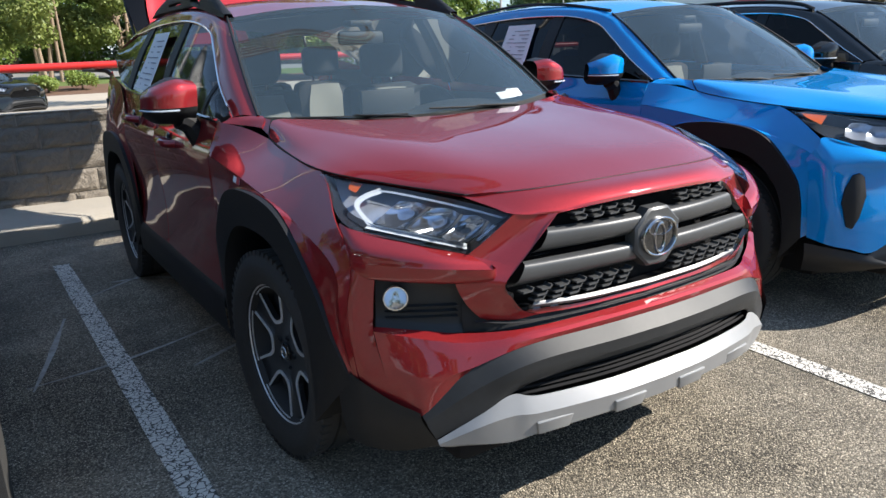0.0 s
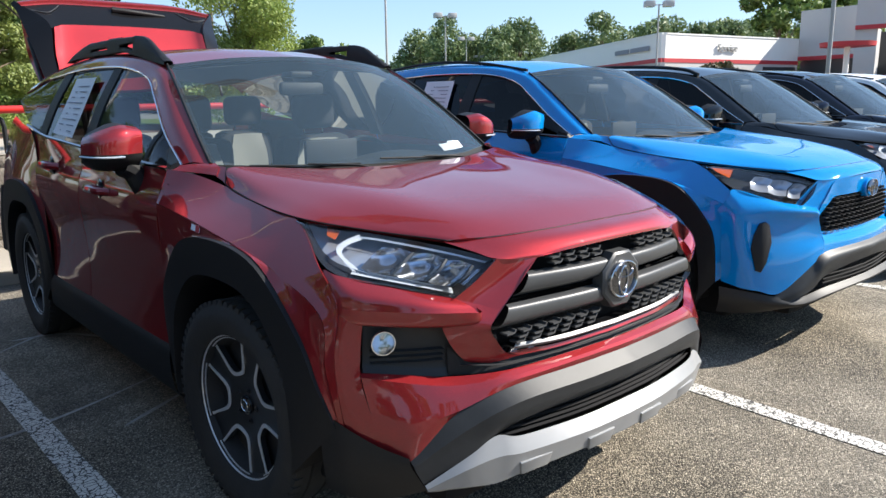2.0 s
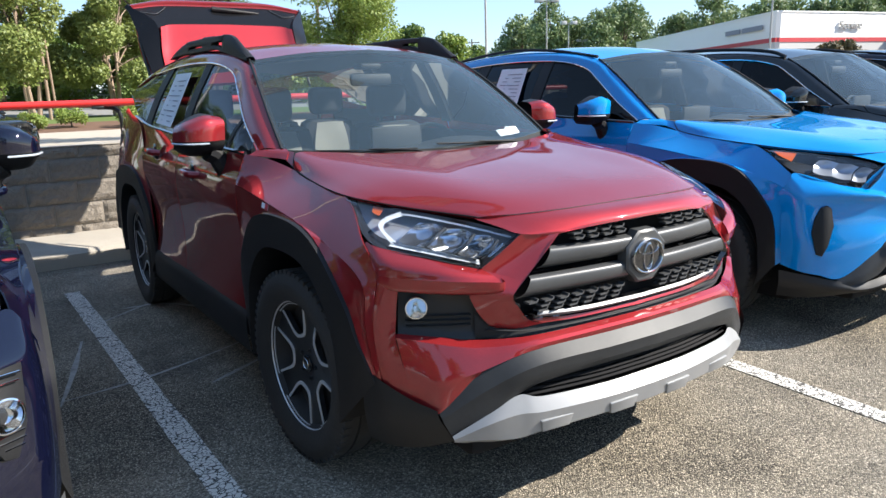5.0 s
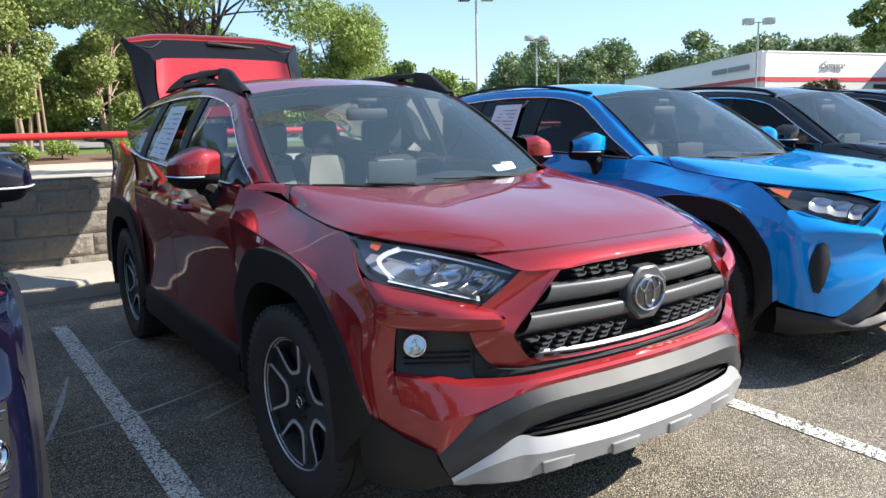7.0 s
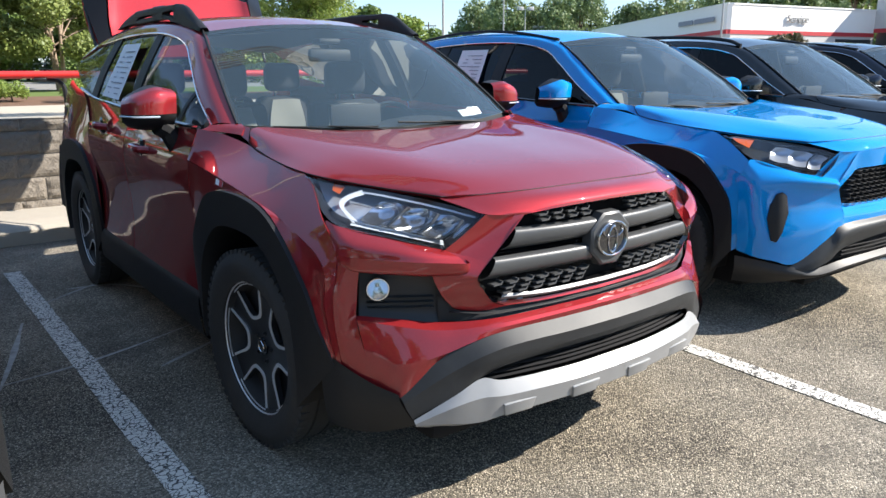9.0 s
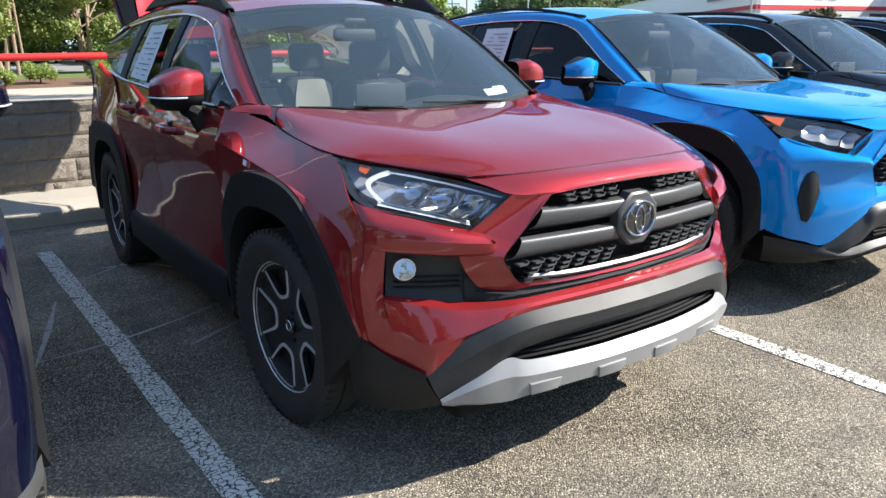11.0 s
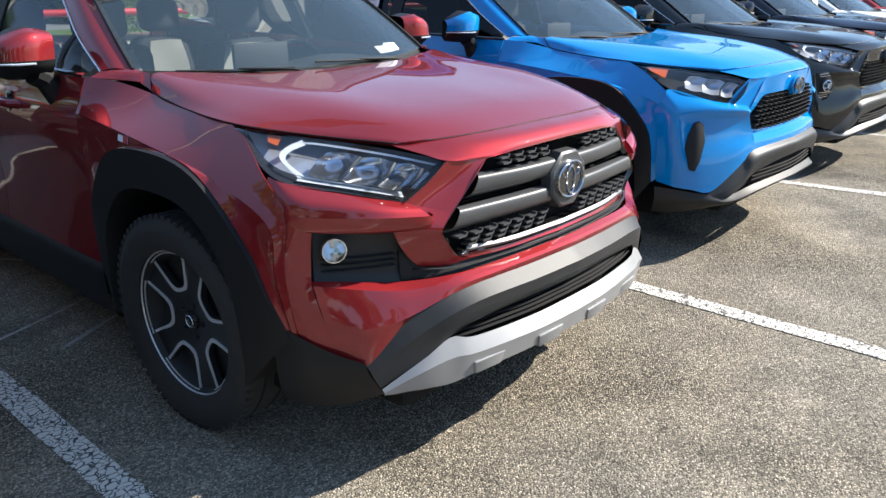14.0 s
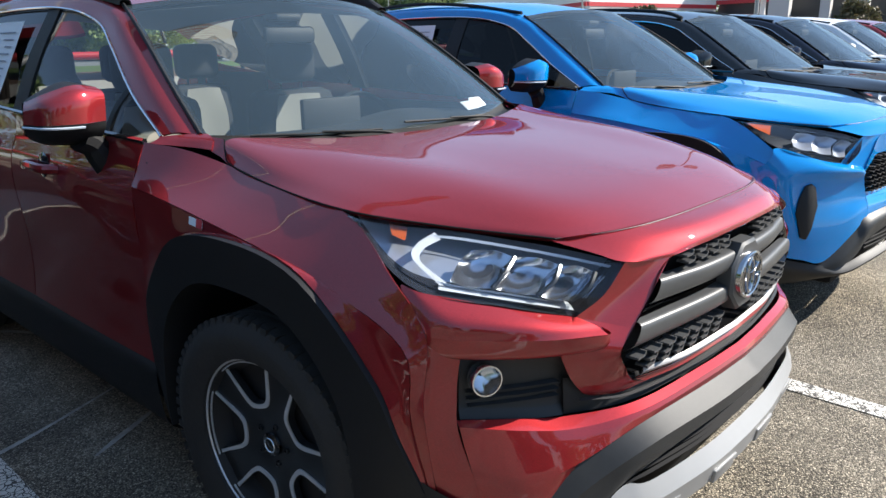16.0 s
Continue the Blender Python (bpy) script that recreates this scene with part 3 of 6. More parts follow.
    pillar = loft([edge, [tuple(Vector(a).lerp(Vector(b), 0.5) + Vector((-0.012, -0.006, 0.010))) for a, b in zip(edge, win_top)], win_top], 40, 4)
    both_sides("pillar", solid(pillar, 0.008), col, car)
    belt = [(-0.842, 0.53, 1.135), (-0.848, 0.80, 1.145), (-0.852, 1.10, 1.157), (-0.856, 1.45, 1.172), (-0.858, 1.85, 1.193), (-0.858, 2.2, 1.213), (-0.85, 2.55, 1.26), (-0.79, 3.02, 1.40)]
    inset = lambda c, d: [(x + d, y, z) for x, y, z in c]
    def cut_y(c, y0, y1, n=6):
        p = spline(c, 201)
        near = lambda y: min(p, key=lambda q: abs(q.y - y))
        return [tuple(near(y0 + (y1 - y0) * k / (n - 1))) for k in range(n)]
    for a, b, mat, nm in ((0.55, 1.49, SIDE_GLASS if style == "adventure" else DARK_GLASS, "front_side_window"), (1.53, 2.24, DARK_GLASS, "rear_side_window"), (2.30, 3.0, DARK_GLASS, "quarter_window")):
        t, lo = cut_y(inset(win_top, 0.012), a + (0.03 if a < 1 else 0), b, 10), cut_y(inset(belt, 0.012), a, b - (0.04 if b < 2.9 and b > 2 else 0), 10)
        g = outward(loft([lo, [tuple(Vector(p).lerp(Vector(q), 0.5) + Vector((-0.012, 0, 0))) for p, q in zip(lo, t)], t], 14, 4))
        for ob in both_sides(nm, g, mat, car):
            ob.visible_shadow = False
    for a, b in ((1.46, 1.56), (2.20, 2.32), (0.77, 0.80)):
        t, lo = cut_y(inset(win_top, 0.006), a, b, 3), cut_y(inset(belt, 0.006), a, b, 3)
        both_sides("window_post", solid(loft([lo, [tuple(Vector(p).lerp(Vector(q), 0.5) + Vector((-0.012, 0, 0))) for p, q in zip(lo, t)], t], 3, 6), 0.02), PLASTIC, car, "black window post")
    strip = [(x - 0.004, y, z - 0.004) for x, y, z in win_top[:-1]]
    both_sides("window_trim", tube(strip, 0.0045, 6, n=48), CHROME, car, "bright window trim")
    both_sides("belt_trim", tube([(x - 0.004, y, z) for x, y, z in belt[:-1]], 0.009, 6, n=30), GLOSS_BLACK, car)
    # roof, windscreen
    mid = lambda c, k, rise: [(x * k, y - (1 - k) * 0.02, z + rise * (1 - k * k)) for x, y, z in c]
    roof_e = edge[3:]
    part("roof", mirrored(loft([[(0, y - 0.10 if i == 0 else y, z + 0.045) for i, (x, y, z) in enumerate(roof_e)], mid(roof_e, 0.5, 0.045), roof_e], 24, 6)), col, car)
    ws_c = [(0, 0.25, 1.115), (0, 0.46, 1.25), (0, 0.70, 1.41), (0, 0.965, 1.582)]
    ws_m = [(-0.40, 0.30, 1.125), (-0.385, 0.51, 1.262), (-0.36, 0.75, 1.42), (-0.32, 1.0, 1.570)]
    shield = outward(mirrored(loft([ws_c, ws_m, ws], 20, 8)))
    w = part("windshield", shield, WINDSHIELD, car, "tinted laminated windshield")
    w.visible_shadow = False
    both_sides("windshield_seal", tube([(x - 0.004, y, z + 0.004) for x, y, z in ws], 0.007, 6, n=20), PLASTIC, car)
    part("header_band", solid(mirrored(loft([[(0, 0.945, 1.565), (-0.32, 0.98, 1.553), (-0.60, 1.053, 1.521)], [(0, 0.972, 1.583), (-0.32, 1.007, 1.571), (-0.597, 1.075, 1.537)]], 12, 2)), 0.004), DEEP, car)
    both_sides("pillar_band", solid(loft([[(x + 0.006, y, z - 0.008) for x, y, z in ws], [(x + 0.018, y - 0.006, z - 0.008) for x, y, z in ws]], 20, 2), 0.003), DEEP, car)
    part("cowl", mirrored(loft([[(0, 0.17, 1.095), (-0.4, 0.23, 1.105), (-0.72, 0.36, 1.12)], [(0, 0.22, 1.09), (-0.4, 0.28, 1.10), (-0.72, 0.42, 1.12)], [(0, 0.265, 1.115), (-0.4, 0.315, 1.125), (-0.715, 0.45, 1.145)]], 16, 3)), PLASTIC, car)
    # roof rails
    if style == "adventure":
        rail = bmesh.new()
        prof = lambda y, zt, zb, x=-0.60, w=0.022: [(x - w, y, zb), (x - w * 0.75, y, zt), (x + w * 0.75, y, zt), (x + w, y, zb)]
        base_z = lambda y: 1.535 + 0.085 * min(1, (y - 1.06) / 0.5) - (0.05 * max(0, (y - 2.3) / 0.7))
        for keys in ([(1.06, 1.552), (1.16, 1.60), (1.26, 1.648), (1.34, 1.668), (1.42, 1.676)], [(1.60, 1.682), (1.68, 1.684), (1.78, 1.686)], [(2.05, 1.684), (2.2, 1.672), (2.35, 1.648), (2.52, 1.605)]):
            loft([prof(y, t, base_z(y)) for y, t in keys], 8, 3, rail)
        loft([prof(y, 1.678 + 0.008 * math.sin((y - 1.4) * 2.8), 1.654) for y in (1.40, 1.6, 1.85, 2.1)], 8, 4, rail)
        loft([prof(y, base_z(y) + 0.022, base_z(y)) for y in (1.40, 1.6, 1.85, 2.1)], 8, 4, rail)
        both_sides("roof_rail", rail, PLASTIC, car, "raised black roof rail", angle=50)
    elif style == "plain_rail":
        both_sides("roof_rail", tube([(-0.60, 1.10, 1.555), (-0.595, 1.25, 1.605), (-0.59, 1.6, 1.64), (-0.59, 2.2, 1.655), (-0.60, 2.7, 1.63), (-0.61, 3.0, 1.57)], 0.016, 8, n=30), PLASTIC, car, "low black roof rail")
    else:
        both_sides("roof_ditch", tube([(-0.59, 1.10, 1.557), (-0.585, 1.6, 1.625), (-0.585, 2.2, 1.64), (-0.60, 3.0, 1.56)], 0.011, 6, n=24), PLASTIC, car)
    # mirrors
    for s in (1, -1):
        shell = loft([[(-0.875, 0.585, 1.262), (-0.95, 0.56, 1.272), (-1.02, 0.595, 1.248), (-1.05, 0.66, 1.225)], [(-0.868, 0.550, 1.240), (-0.95, 0.515, 1.245), (-1.035, 0.545, 1.222), (-1.065, 0.63, 1.205)], [(-0.872, 0.55, 1.165), (-0.95, 0.51, 1.165), (-1.04, 0.54, 1.165), (-1.07, 0.63, 1.165)]], 16, 4)
        back = loft([[(-0.875, 0.585, 1.262), (-0.95, 0.56, 1.272), (-1.02, 0.595, 1.248), (-1.05, 0.66, 1.225)], [(-0.88, 0.68, 1.255), (-0.95, 0.68, 1.265), (-1.02, 0.68, 1.235), (-1.05, 0.68, 1.215)], [(-0.885, 0.69, 1.10), (-0.95, 0.69, 1.10), (-1.02, 0.69, 1.105), (-1.055, 0.685, 1.13)]], 12, 3)
        low = loft([[(-0.872, 0.548, 1.164), (-0.95, 0.508, 1.164), (-1.04, 0.538, 1.164), (-1.072, 0.63, 1.164)], [(-0.875, 0.555, 1.14), (-0.95, 0.53, 1.135), (-1.03, 0.55, 1.14), (-1.065, 0.63, 1.15)], [(-0.88, 0.60, 1.105), (-0.95, 0.60, 1.098), (-1.02, 0.61, 1.105), (-1.055, 0.66, 1.13)], [(-0.885, 0.69, 1.10), (-0.95, 0.69, 1.10), (-1.02, 0.69, 1.105), (-1.055, 0.685, 1.13)]], 14, 3)
        arm = tube([(-0.862, 0.765, 1.04), (-0.88, 0.76, 1.075), (-0.90, 0.76, 1.115), (-0.94, 0.75, 1.14)], (0.040, 0.042), 10, n=10)
        line = tube([(-0.95, 0.507, 1.155), (-1.0, 0.515, 1.155), (-1.045, 0.54, 1.156), (-1.073, 0.63, 1.157)], 0.004, 6, n=14)
        gl = plate([(-0.89, 0.693, 1.115), (-1.04, 0.693, 1.125), (-1.04, 0.693, 1.215), (-0.89, 0.693, 1.225)], 0.003)
        for q in (shell, back, low, line, gl):
            for v in q.verts:
                v.co.x, v.co.y, v.co.z = -0.86 + (v.co.x + 0.86) * 1.02, v.co.y + 0.155, v.co.z + 0.022
        if s < 0:
            shell, back, low, arm, line, gl = (flipped(q) for q in (shell, back, low, arm, line, gl))
        mir = part("door_mirror", shell, col, car)
        part("mirror_back", back, PLASTIC, mir)
        part("mirror_base", low, PLASTIC, mir)
        part("mirror_arm", arm, PLASTIC, mir)
        part("turn_signal", line, LED_WHITE, mir)
        part("mirror_glass", gl, CHROME, mir)


def nose(car, col, style):
    """Bonnet, lamps, grille and bumper."""
    hood = [[(0, -0.795, 0.995), (0, -0.60, 1.045), (0, -0.30, 1.082), (0, 0.0, 1.105), (0, 0.185, 1.112)],
            [(-0.24, -0.785, 0.993), (-0.27, -0.60, 1.040), (-0.30, -0.30, 1.080), (-0.33, 0.0, 1.106), (-0.35, 0.215, 1.118)],
            [(-0.40, -0.745, 0.988), (-0.47, -0.57, 1.035), (-0.52, -0.30, 1.082), (-0.56, 0.0, 1.112), (-0.58, 0.28, 1.135)],
            [(-0.49, -0.70, 0.985), (-0.60, -0.505, 1.012), (-0.68, -0.27, 1.055), (-0.70, 0.0, 1.085), (-0.70, 0.33, 1.138)],
            [(-0.535, -0.655, 0.977), (-0.66, -0.455, 1.001), (-0.765, -0.255, 1.030), (-0.764, 0.0, 1.050), (-0.738, 0.28, 1.082)]]
    part("hood", solid(mirrored(loft(hood, 30, 5)), 0.01), col, car, angle=40)
    both_sides("hood_corner", loft([[(-0.738, 0.28, 1.082), (-0.735, 0.33, 1.10), (-0.74, 0.50, 1.14)], [(-0.70, 0.335, 1.137), (-0.70, 0.36, 1.14), (-0.715, 0.44, 1.146)]], 6, 3), col, car)
    both_sides("hood_gap", tube([(-0.527, -0.668, 0.980), (-0.655, -0.462, 1.001), (-0.770, -0.262, 1.029), (-0.769, 0.0, 1.050), (-0.748, 0.24, 1.080), (-0.728, 0.30, 1.108), (-0.705, 0.335, 1.139)], 0.0024, 6, n=40), DEEP, car)
    # front gap drawn in lighter grey, a painted sun glint along the hood edge
    part("hood_front_gap", mirrored(tube([(-0.527, -0.668, 0.980), (-0.40, -0.752, 0.9875), (-0.24, -0.791, 0.9925), (0, -0.801, 0.9945)], 0.0011, 6, n=24)), BAR_GREY, car)
    both_sides("pillar_base", solid(loft([[(-0.705, 0.425, 1.150), (-0.745, 0.465, 1.150), (-0.806, 0.515, 1.146)], [(-0.712, 0.385, 1.138), (-0.752, 0.44, 1.138), (-0.815, 0.518, 1.138)], [(-0.735, 0.36, 1.112), (-0.765, 0.43, 1.118), (-0.838, 0.524, 1.128)]], 10, 4), 0.004), col, car)
    # panel between bonnet and grille
    rows = [[(0, -0.797, 0.9945), (-0.24, -0.787, 0.9925), (-0.40, -0.747, 0.9875), (-0.535, -0.657, 0.9765)],
            [(0, -0.85, 0.983), (-0.22, -0.838, 0.979), (-0.37, -0.805, 0.968), (-0.495, -0.745, 0.955)],
            [(0, -0.880, 0.962), (-0.20, -0.870, 0.958), (-0.345, -0.843, 0.943), (-0.46, -0.805, 0.938)],
            [(0, -0.885, 0.948), (-0.18, -0.877, 0.944), (-0.30, -0.860, 0.936), (-0.345, -0.848, 0.930)]]
    part("front_panel", mirrored(loft(rows, 24, 4)), col, car, angle=40)
    facet = [[(-0.46, -0.805, 0.938), (-0.40, -0.825, 0.935), (-0.345, -0.848, 0.930)], [(-0.522, -0.782, 0.89), (-0.46, -0.806, 0.872), (-0.410, -0.843, 0.865)], [(-0.585, -0.762, 0.838), (-0.535, -0.785, 0.820), (-0.476, -0.837, 0.80)]]
    # the red rim round the grille and down to the lower slot
    low_rim = [[(-0.585, -0.762, 0.838), (-0.535, -0.785, 0.820), (-0.476, -0.837, 0.80)], [(-0.625, -0.752, 0.785), (-0.575, -0.792, 0.770), (-0.516, -0.834, 0.757)], [(-0.605, -0.762, 0.715), (-0.555, -0.796, 0.705), (-0.492, -0.832, 0.715)], [(-0.565, -0.772, 0.662), (-0.51, -0.802, 0.652), (-0.451, -0.830, 0.668)], [(-0.54, -0.782, 0.648), (-0.48, -0.812, 0.642), (-0.40, -0.838, 0.650)]]
    both_sides("grille_surround", joined(loft(facet, 8, 6), loft(low_rim, 8, 4)), col, car, angle=30)
    under = loft([[(0, -0.868, 0.655), (-0.25, -0.857, 0.658), (-0.448, -0.828, 0.668)], [(0, -0.873, 0.646), (-0.25, -0.861, 0.647), (-0.40, -0.837, 0.650)]], 16, 2)
    part("grille_lower_rim", mirrored(under), col, car)
    # wing of the bumper below the lamp
    both_sides("bumper_bracket", loft([[(-0.86, -0.44, 0.895), (-0.872, -0.53, 0.80), (-0.885, -0.54, 0.68), (-0.88, -0.53, 0.46)], [(-0.822, -0.48, 0.895), (-0.835, -0.545, 0.815), (-0.850, -0.555, 0.68), (-0.845, -0.57, 0.46)], [(-0.79, -0.53, 0.875), (-0.79, -0.585, 0.80), (-0.80, -0.585, 0.70), (-0.80, -0.60, 0.46)]], 12, 4), col, car)
    if style == "adventure":
        wing = [[(-0.852, -0.580, 0.845), (-0.835, -0.50, 0.915), (-0.815, -0.55, 0.905), (-0.70, -0.675, 0.872), (-0.582, -0.766, 0.838)],
                [(-0.850, -0.582, 0.838), (-0.838, -0.588, 0.868), (-0.80, -0.638, 0.862), (-0.69, -0.735, 0.842), (-0.562, -0.799, 0.822)],
                [(-0.848, -0.584, 0.832), (-0.840, -0.602, 0.829), (-0.80, -0.652, 0.824), (-0.68, -0.757, 0.815), (-0.548, -0.820, 0.803)]]
        wing_sheet = loft(wing, 24, 5)
        both_sides("bumper_wing", wing_sheet, col, car, angle=45)
        tuck = [[(-0.848, -0.584, 0.832), (-0.840, -0.602, 0.829), (-0.80, -0.652, 0.824), (-0.68, -0.757, 0.815), (-0.548, -0.820, 0.803), (-0.53, -0.79, 0.81)],
                [(-0.848, -0.582, 0.80), (-0.838, -0.598, 0.795), (-0.80, -0.646, 0.785), (-0.68, -0.748, 0.777), (-0.546, -0.814, 0.772), (-0.53, -0.78, 0.78)],
                [(-0.846, -0.575, 0.79), (-0.83, -0.59, 0.787), (-0.795, -0.622, 0.776), (-0.68, -0.720, 0.766), (-0.565, -0.775, 0.755), (-0.54, -0.775, 0.755)]]
        tuck_sheet = loft(tuck, 28, 3)
        both_sides("bumper_wing_underside", tuck_sheet, col, car, angle=60)
        tip = bmesh.new()
        ends = [tip.verts.new(q) for q in ((-0.582, -0.766, 0.838), (-0.562, -0.799, 0.822), (-0.548, -0.820, 0.803), (-0.546, -0.814, 0.772), (-0.552, -0.795, 0.762), (-0.565, -0.775, 0.755))]
        root_ = tip.verts.new((-0.530, -0.785, 0.790))
        for p, q in zip(ends, ends[1:]):
            tip.faces.new((p, q, root_))
        both_sides("bumper_wing_tip", tip, col, car)
        # bumper corner and the red cheek under the fog lamp
        corner = [[(-0.845, -0.580, 0.832), (-0.866, -0.588, 0.74), (-0.872, -0.594, 0.68), (-0.871, -0.604, 0.60), (-0.862, -0.615, 0.51), (-0.842, -0.638, 0.425)],
                  [(-0.838, -0.592, 0.830), (-0.856, -0.600, 0.74), (-0.862, -0.605, 0.68), (-0.861, -0.615, 0.60), (-0.850, -0.634, 0.51), (-0.830, -0.662, 0.418)],
                  [(-0.800, -0.636, 0.815), (-0.806, -0.628, 0.74), (-0.812, -0.630, 0.69), (-0.820, -0.640, 0.63), (-0.812, -0.676, 0.53), (-0.785, -0.706, 0.41)],
                  [(-0.790, -0.615, 0.815), (-0.794, -0.610, 0.74), (-0.800, -0.612, 0.69), (-0.808, -0.622, 0.63), (-0.80, -0.66, 0.53), (-0.775, -0.69, 0.41)]]
        both_sides("bumper_corner", loft(corner, 28, 4, straight=True), col, car, angle=24)
        cheek = [[(-0.815, -0.630, 0.648), (-0.70, -0.708, 0.632), (-0.60, -0.765, 0.618), (-0.45, -0.845, 0.622), (-0.20, -0.880, 0.628), (0, -0.893, 0.630)],
                 [(-0.822, -0.645, 0.640), (-0.70, -0.738, 0.614), (-0.60, -0.798, 0.602), (-0.45, -0.866, 0.610), (-0.20, -0.900, 0.618), (0, -0.912, 0.620)],
                 [(-0.819, -0.655, 0.600), (-0.70, -0.752, 0.580), (-0.60, -0.810, 0.582), (-0.45, -0.872, 0.599), (-0.20, -0.905, 0.608), (0, -0.917, 0.611)],
                 [(-0.812, -0.680, 0.52), (-0.73, -0.757, 0.51), (-0.63, -0.812, 0.535), (-0.47, -0.868, 0.583), (-0.20, -0.902, 0.592), (0, -0.914, 0.595)],
                 [(-0.788, -0.702, 0.41), (-0.745, -0.755, 0.41), (-0.62, -0.806, 0.525), (-0.47, -0.862, 0.580), (-0.20, -0.898, 0.589), (0, -0.910, 0.592)]]
        part("bumper_cheek", mirrored(loft(cheek, 40, 3, straight=True)), col, car, angle=24)
        band = [[(-0.745, -0.753, 0.408), (-0.62, -0.808, 0.528), (-0.47, -0.866, 0.583), (-0.20, -0.902, 0.592), (0, -0.914, 0.595)],
                [(-0.74, -0.763, 0.392), (-0.605, -0.838, 0.486), (-0.46, -0.902, 0.546), (-0.20, -0.939, 0.556), (0, -0.951, 0.559)],
                [(-0.735, -0.766, 0.375), (-0.595, -0.838, 0.455), (-0.47, -0.895, 0.508), (-0.20, -0.932, 0.517), (0, -0.943, 0.520)],
                [(-0.715, -0.772, 0.335), (-0.60, -0.835, 0.405), (-0.518, -0.855, 0.445), (-0.44, -0.885, 0.480), (0, -0.925, 0.495)]]
        part("lower_bumper", mirrored(loft(band, 40, 3, straight=True)), GREY_PLASTIC, car, "dark grey plastic lower bumper", angle=22)
        side_low = [[(-0.888, -0.545, 0.535), (-0.869, -0.618, 0.505), (-0.812, -0.700, 0.455), (-0.757, -0.764, 0.424)],
                    [(-0.892, -0.540, 0.435), (-0.864, -0.628, 0.425), (-0.805, -0.708, 0.41), (-0.754, -0.768, 0.40)], [(-0.885, -0.535, 0.36), (-0.855, -0.62, 0.355), (-0.79, -0.705, 0.35), (-0.73, -0.772, 0.355)], [(-0.86, -0.51, 0.27), (-0.83, -0.59, 0.265), (-0.77, -0.67, 0.27), (-0.705, -0.775, 0.315)]]
        both_sides("bumper_valance", loft(side_low, 16, 4), PLASTIC, car)
        skid = [[(-0.715, -0.778, 0.335), (-0.60, -0.838, 0.408), (-0.518, -0.860, 0.447), (-0.44, -0.885, 0.432), (-0.20, -0.912, 0.425), (0, -0.918, 0.425)],
                [(-0.714, -0.785, 0.325), (-0.62, -0.845, 0.372), (-0.53, -0.878, 0.392), (-0.44, -0.905, 0.388), (-0.20, -0.938, 0.385), (0, -0.946, 0.385)],
                [(-0.712, -0.785, 0.318), (-0.63, -0.825, 0.315), (-0.53, -0.862, 0.305), (-0.44, -0.890, 0.318), (-0.20, -0.925, 0.325), (0, -0.934, 0.325)],
                [(-0.710, -0.775, 0.312), (-0.63, -0.775, 0.285), (-0.53, -0.80, 0.275), (-0.44, -0.83, 0.295), (-0.20, -0.86, 0.305), (0, -0.865, 0.305)]]
        plate_ob = part("skid_plate", mirrored(loft(skid, 40, 4, straight=True)), SILVER, car, "silver plastic skid plate", angle=25)
        for x, y, a in ((-0.40, -0.905, -6), (-0.135, -0.938, -2), (0.135, -0.938, 2), (0.40, -0.905, 6)):
            tab = box(-0.062, 0.062, -0.004, 0.02, -0.026, 0.018, 0.004)
            for v in tab.verts:
                if v.co.z < 0:
                    v.co.y += 0.008
                    v.co.x *= 0.86
            bmesh.ops.transform(tab, matrix=pose(x, y, 0.342, 0, 0, a), verts=tab.verts[:])
            part("skid_tab", tab, SILVER, plate_ob)
        vent = part("lower_vent", mirrored(loft([[(-0.53, -0.80, 0.44), (-0.44, -0.835, 0.50), (0, -0.87, 0.51)], [(-0.53, -0.80, 0.43), (-0.44, -0.835, 0.415), (0, -0.87, 0.41)]], 12, 2)), DEEP, car)
        for z in (0.440, 0.455, 0.470, 0.485):
            half = 0.505 - max(0, z - 0.447) * 1.6
            sl = loft([[(-half, -0.848, z), (-half * 0.8, -0.868, z), (-0.2, -0.895, z), (0, -0.902, z)], [(-half, -0.85, z - 0.006), (-half * 0.8, -0.874, z - 0.006), (-0.2, -0.902, z - 0.006), (0, -0.909, z - 0.006)], [(-half, -0.83, z - 0.008), (-half * 0.8, -0.85, z - 0.008), (-0.2, -0.875, z - 0.008), (0, -0.882, z - 0.008)]], 16, 2, straight=True)
            part("vent_slat", mirrored(sl), DEEP, vent)
        # fog lamp pocket and the slot below the grille
        pocket = [[(-0.792, -0.624, 0.792), (-0.782, -0.606, 0.785), (-0.725, -0.655, 0.780), (-0.655, -0.715, 0.772), (-0.55, -0.757, 0.735)],
                  [(-0.796, -0.622, 0.770), (-0.784, -0.604, 0.766), (-0.725, -0.652, 0.760), (-0.650, -0.706, 0.750), (-0.55, -0.753, 0.70)],
                  [(-0.806, -0.630, 0.668), (-0.794, -0.610, 0.664), (-0.725, -0.660, 0.654), (-0.645, -0.712, 0.642), (-0.54, -0.765, 0.64)],
                  [(-0.812, -0.640, 0.642), (-0.80, -0.622, 0.640), (-0.728, -0.672, 0.630), (-0.640, -0.730, 0.618), (-0.53, -0.780, 0.612)]]
        pk = both_sides("fog_pocket", loft(pocket, 20, 4, straight=True), LIP_BLACK, car, "black plastic fog lamp recess")
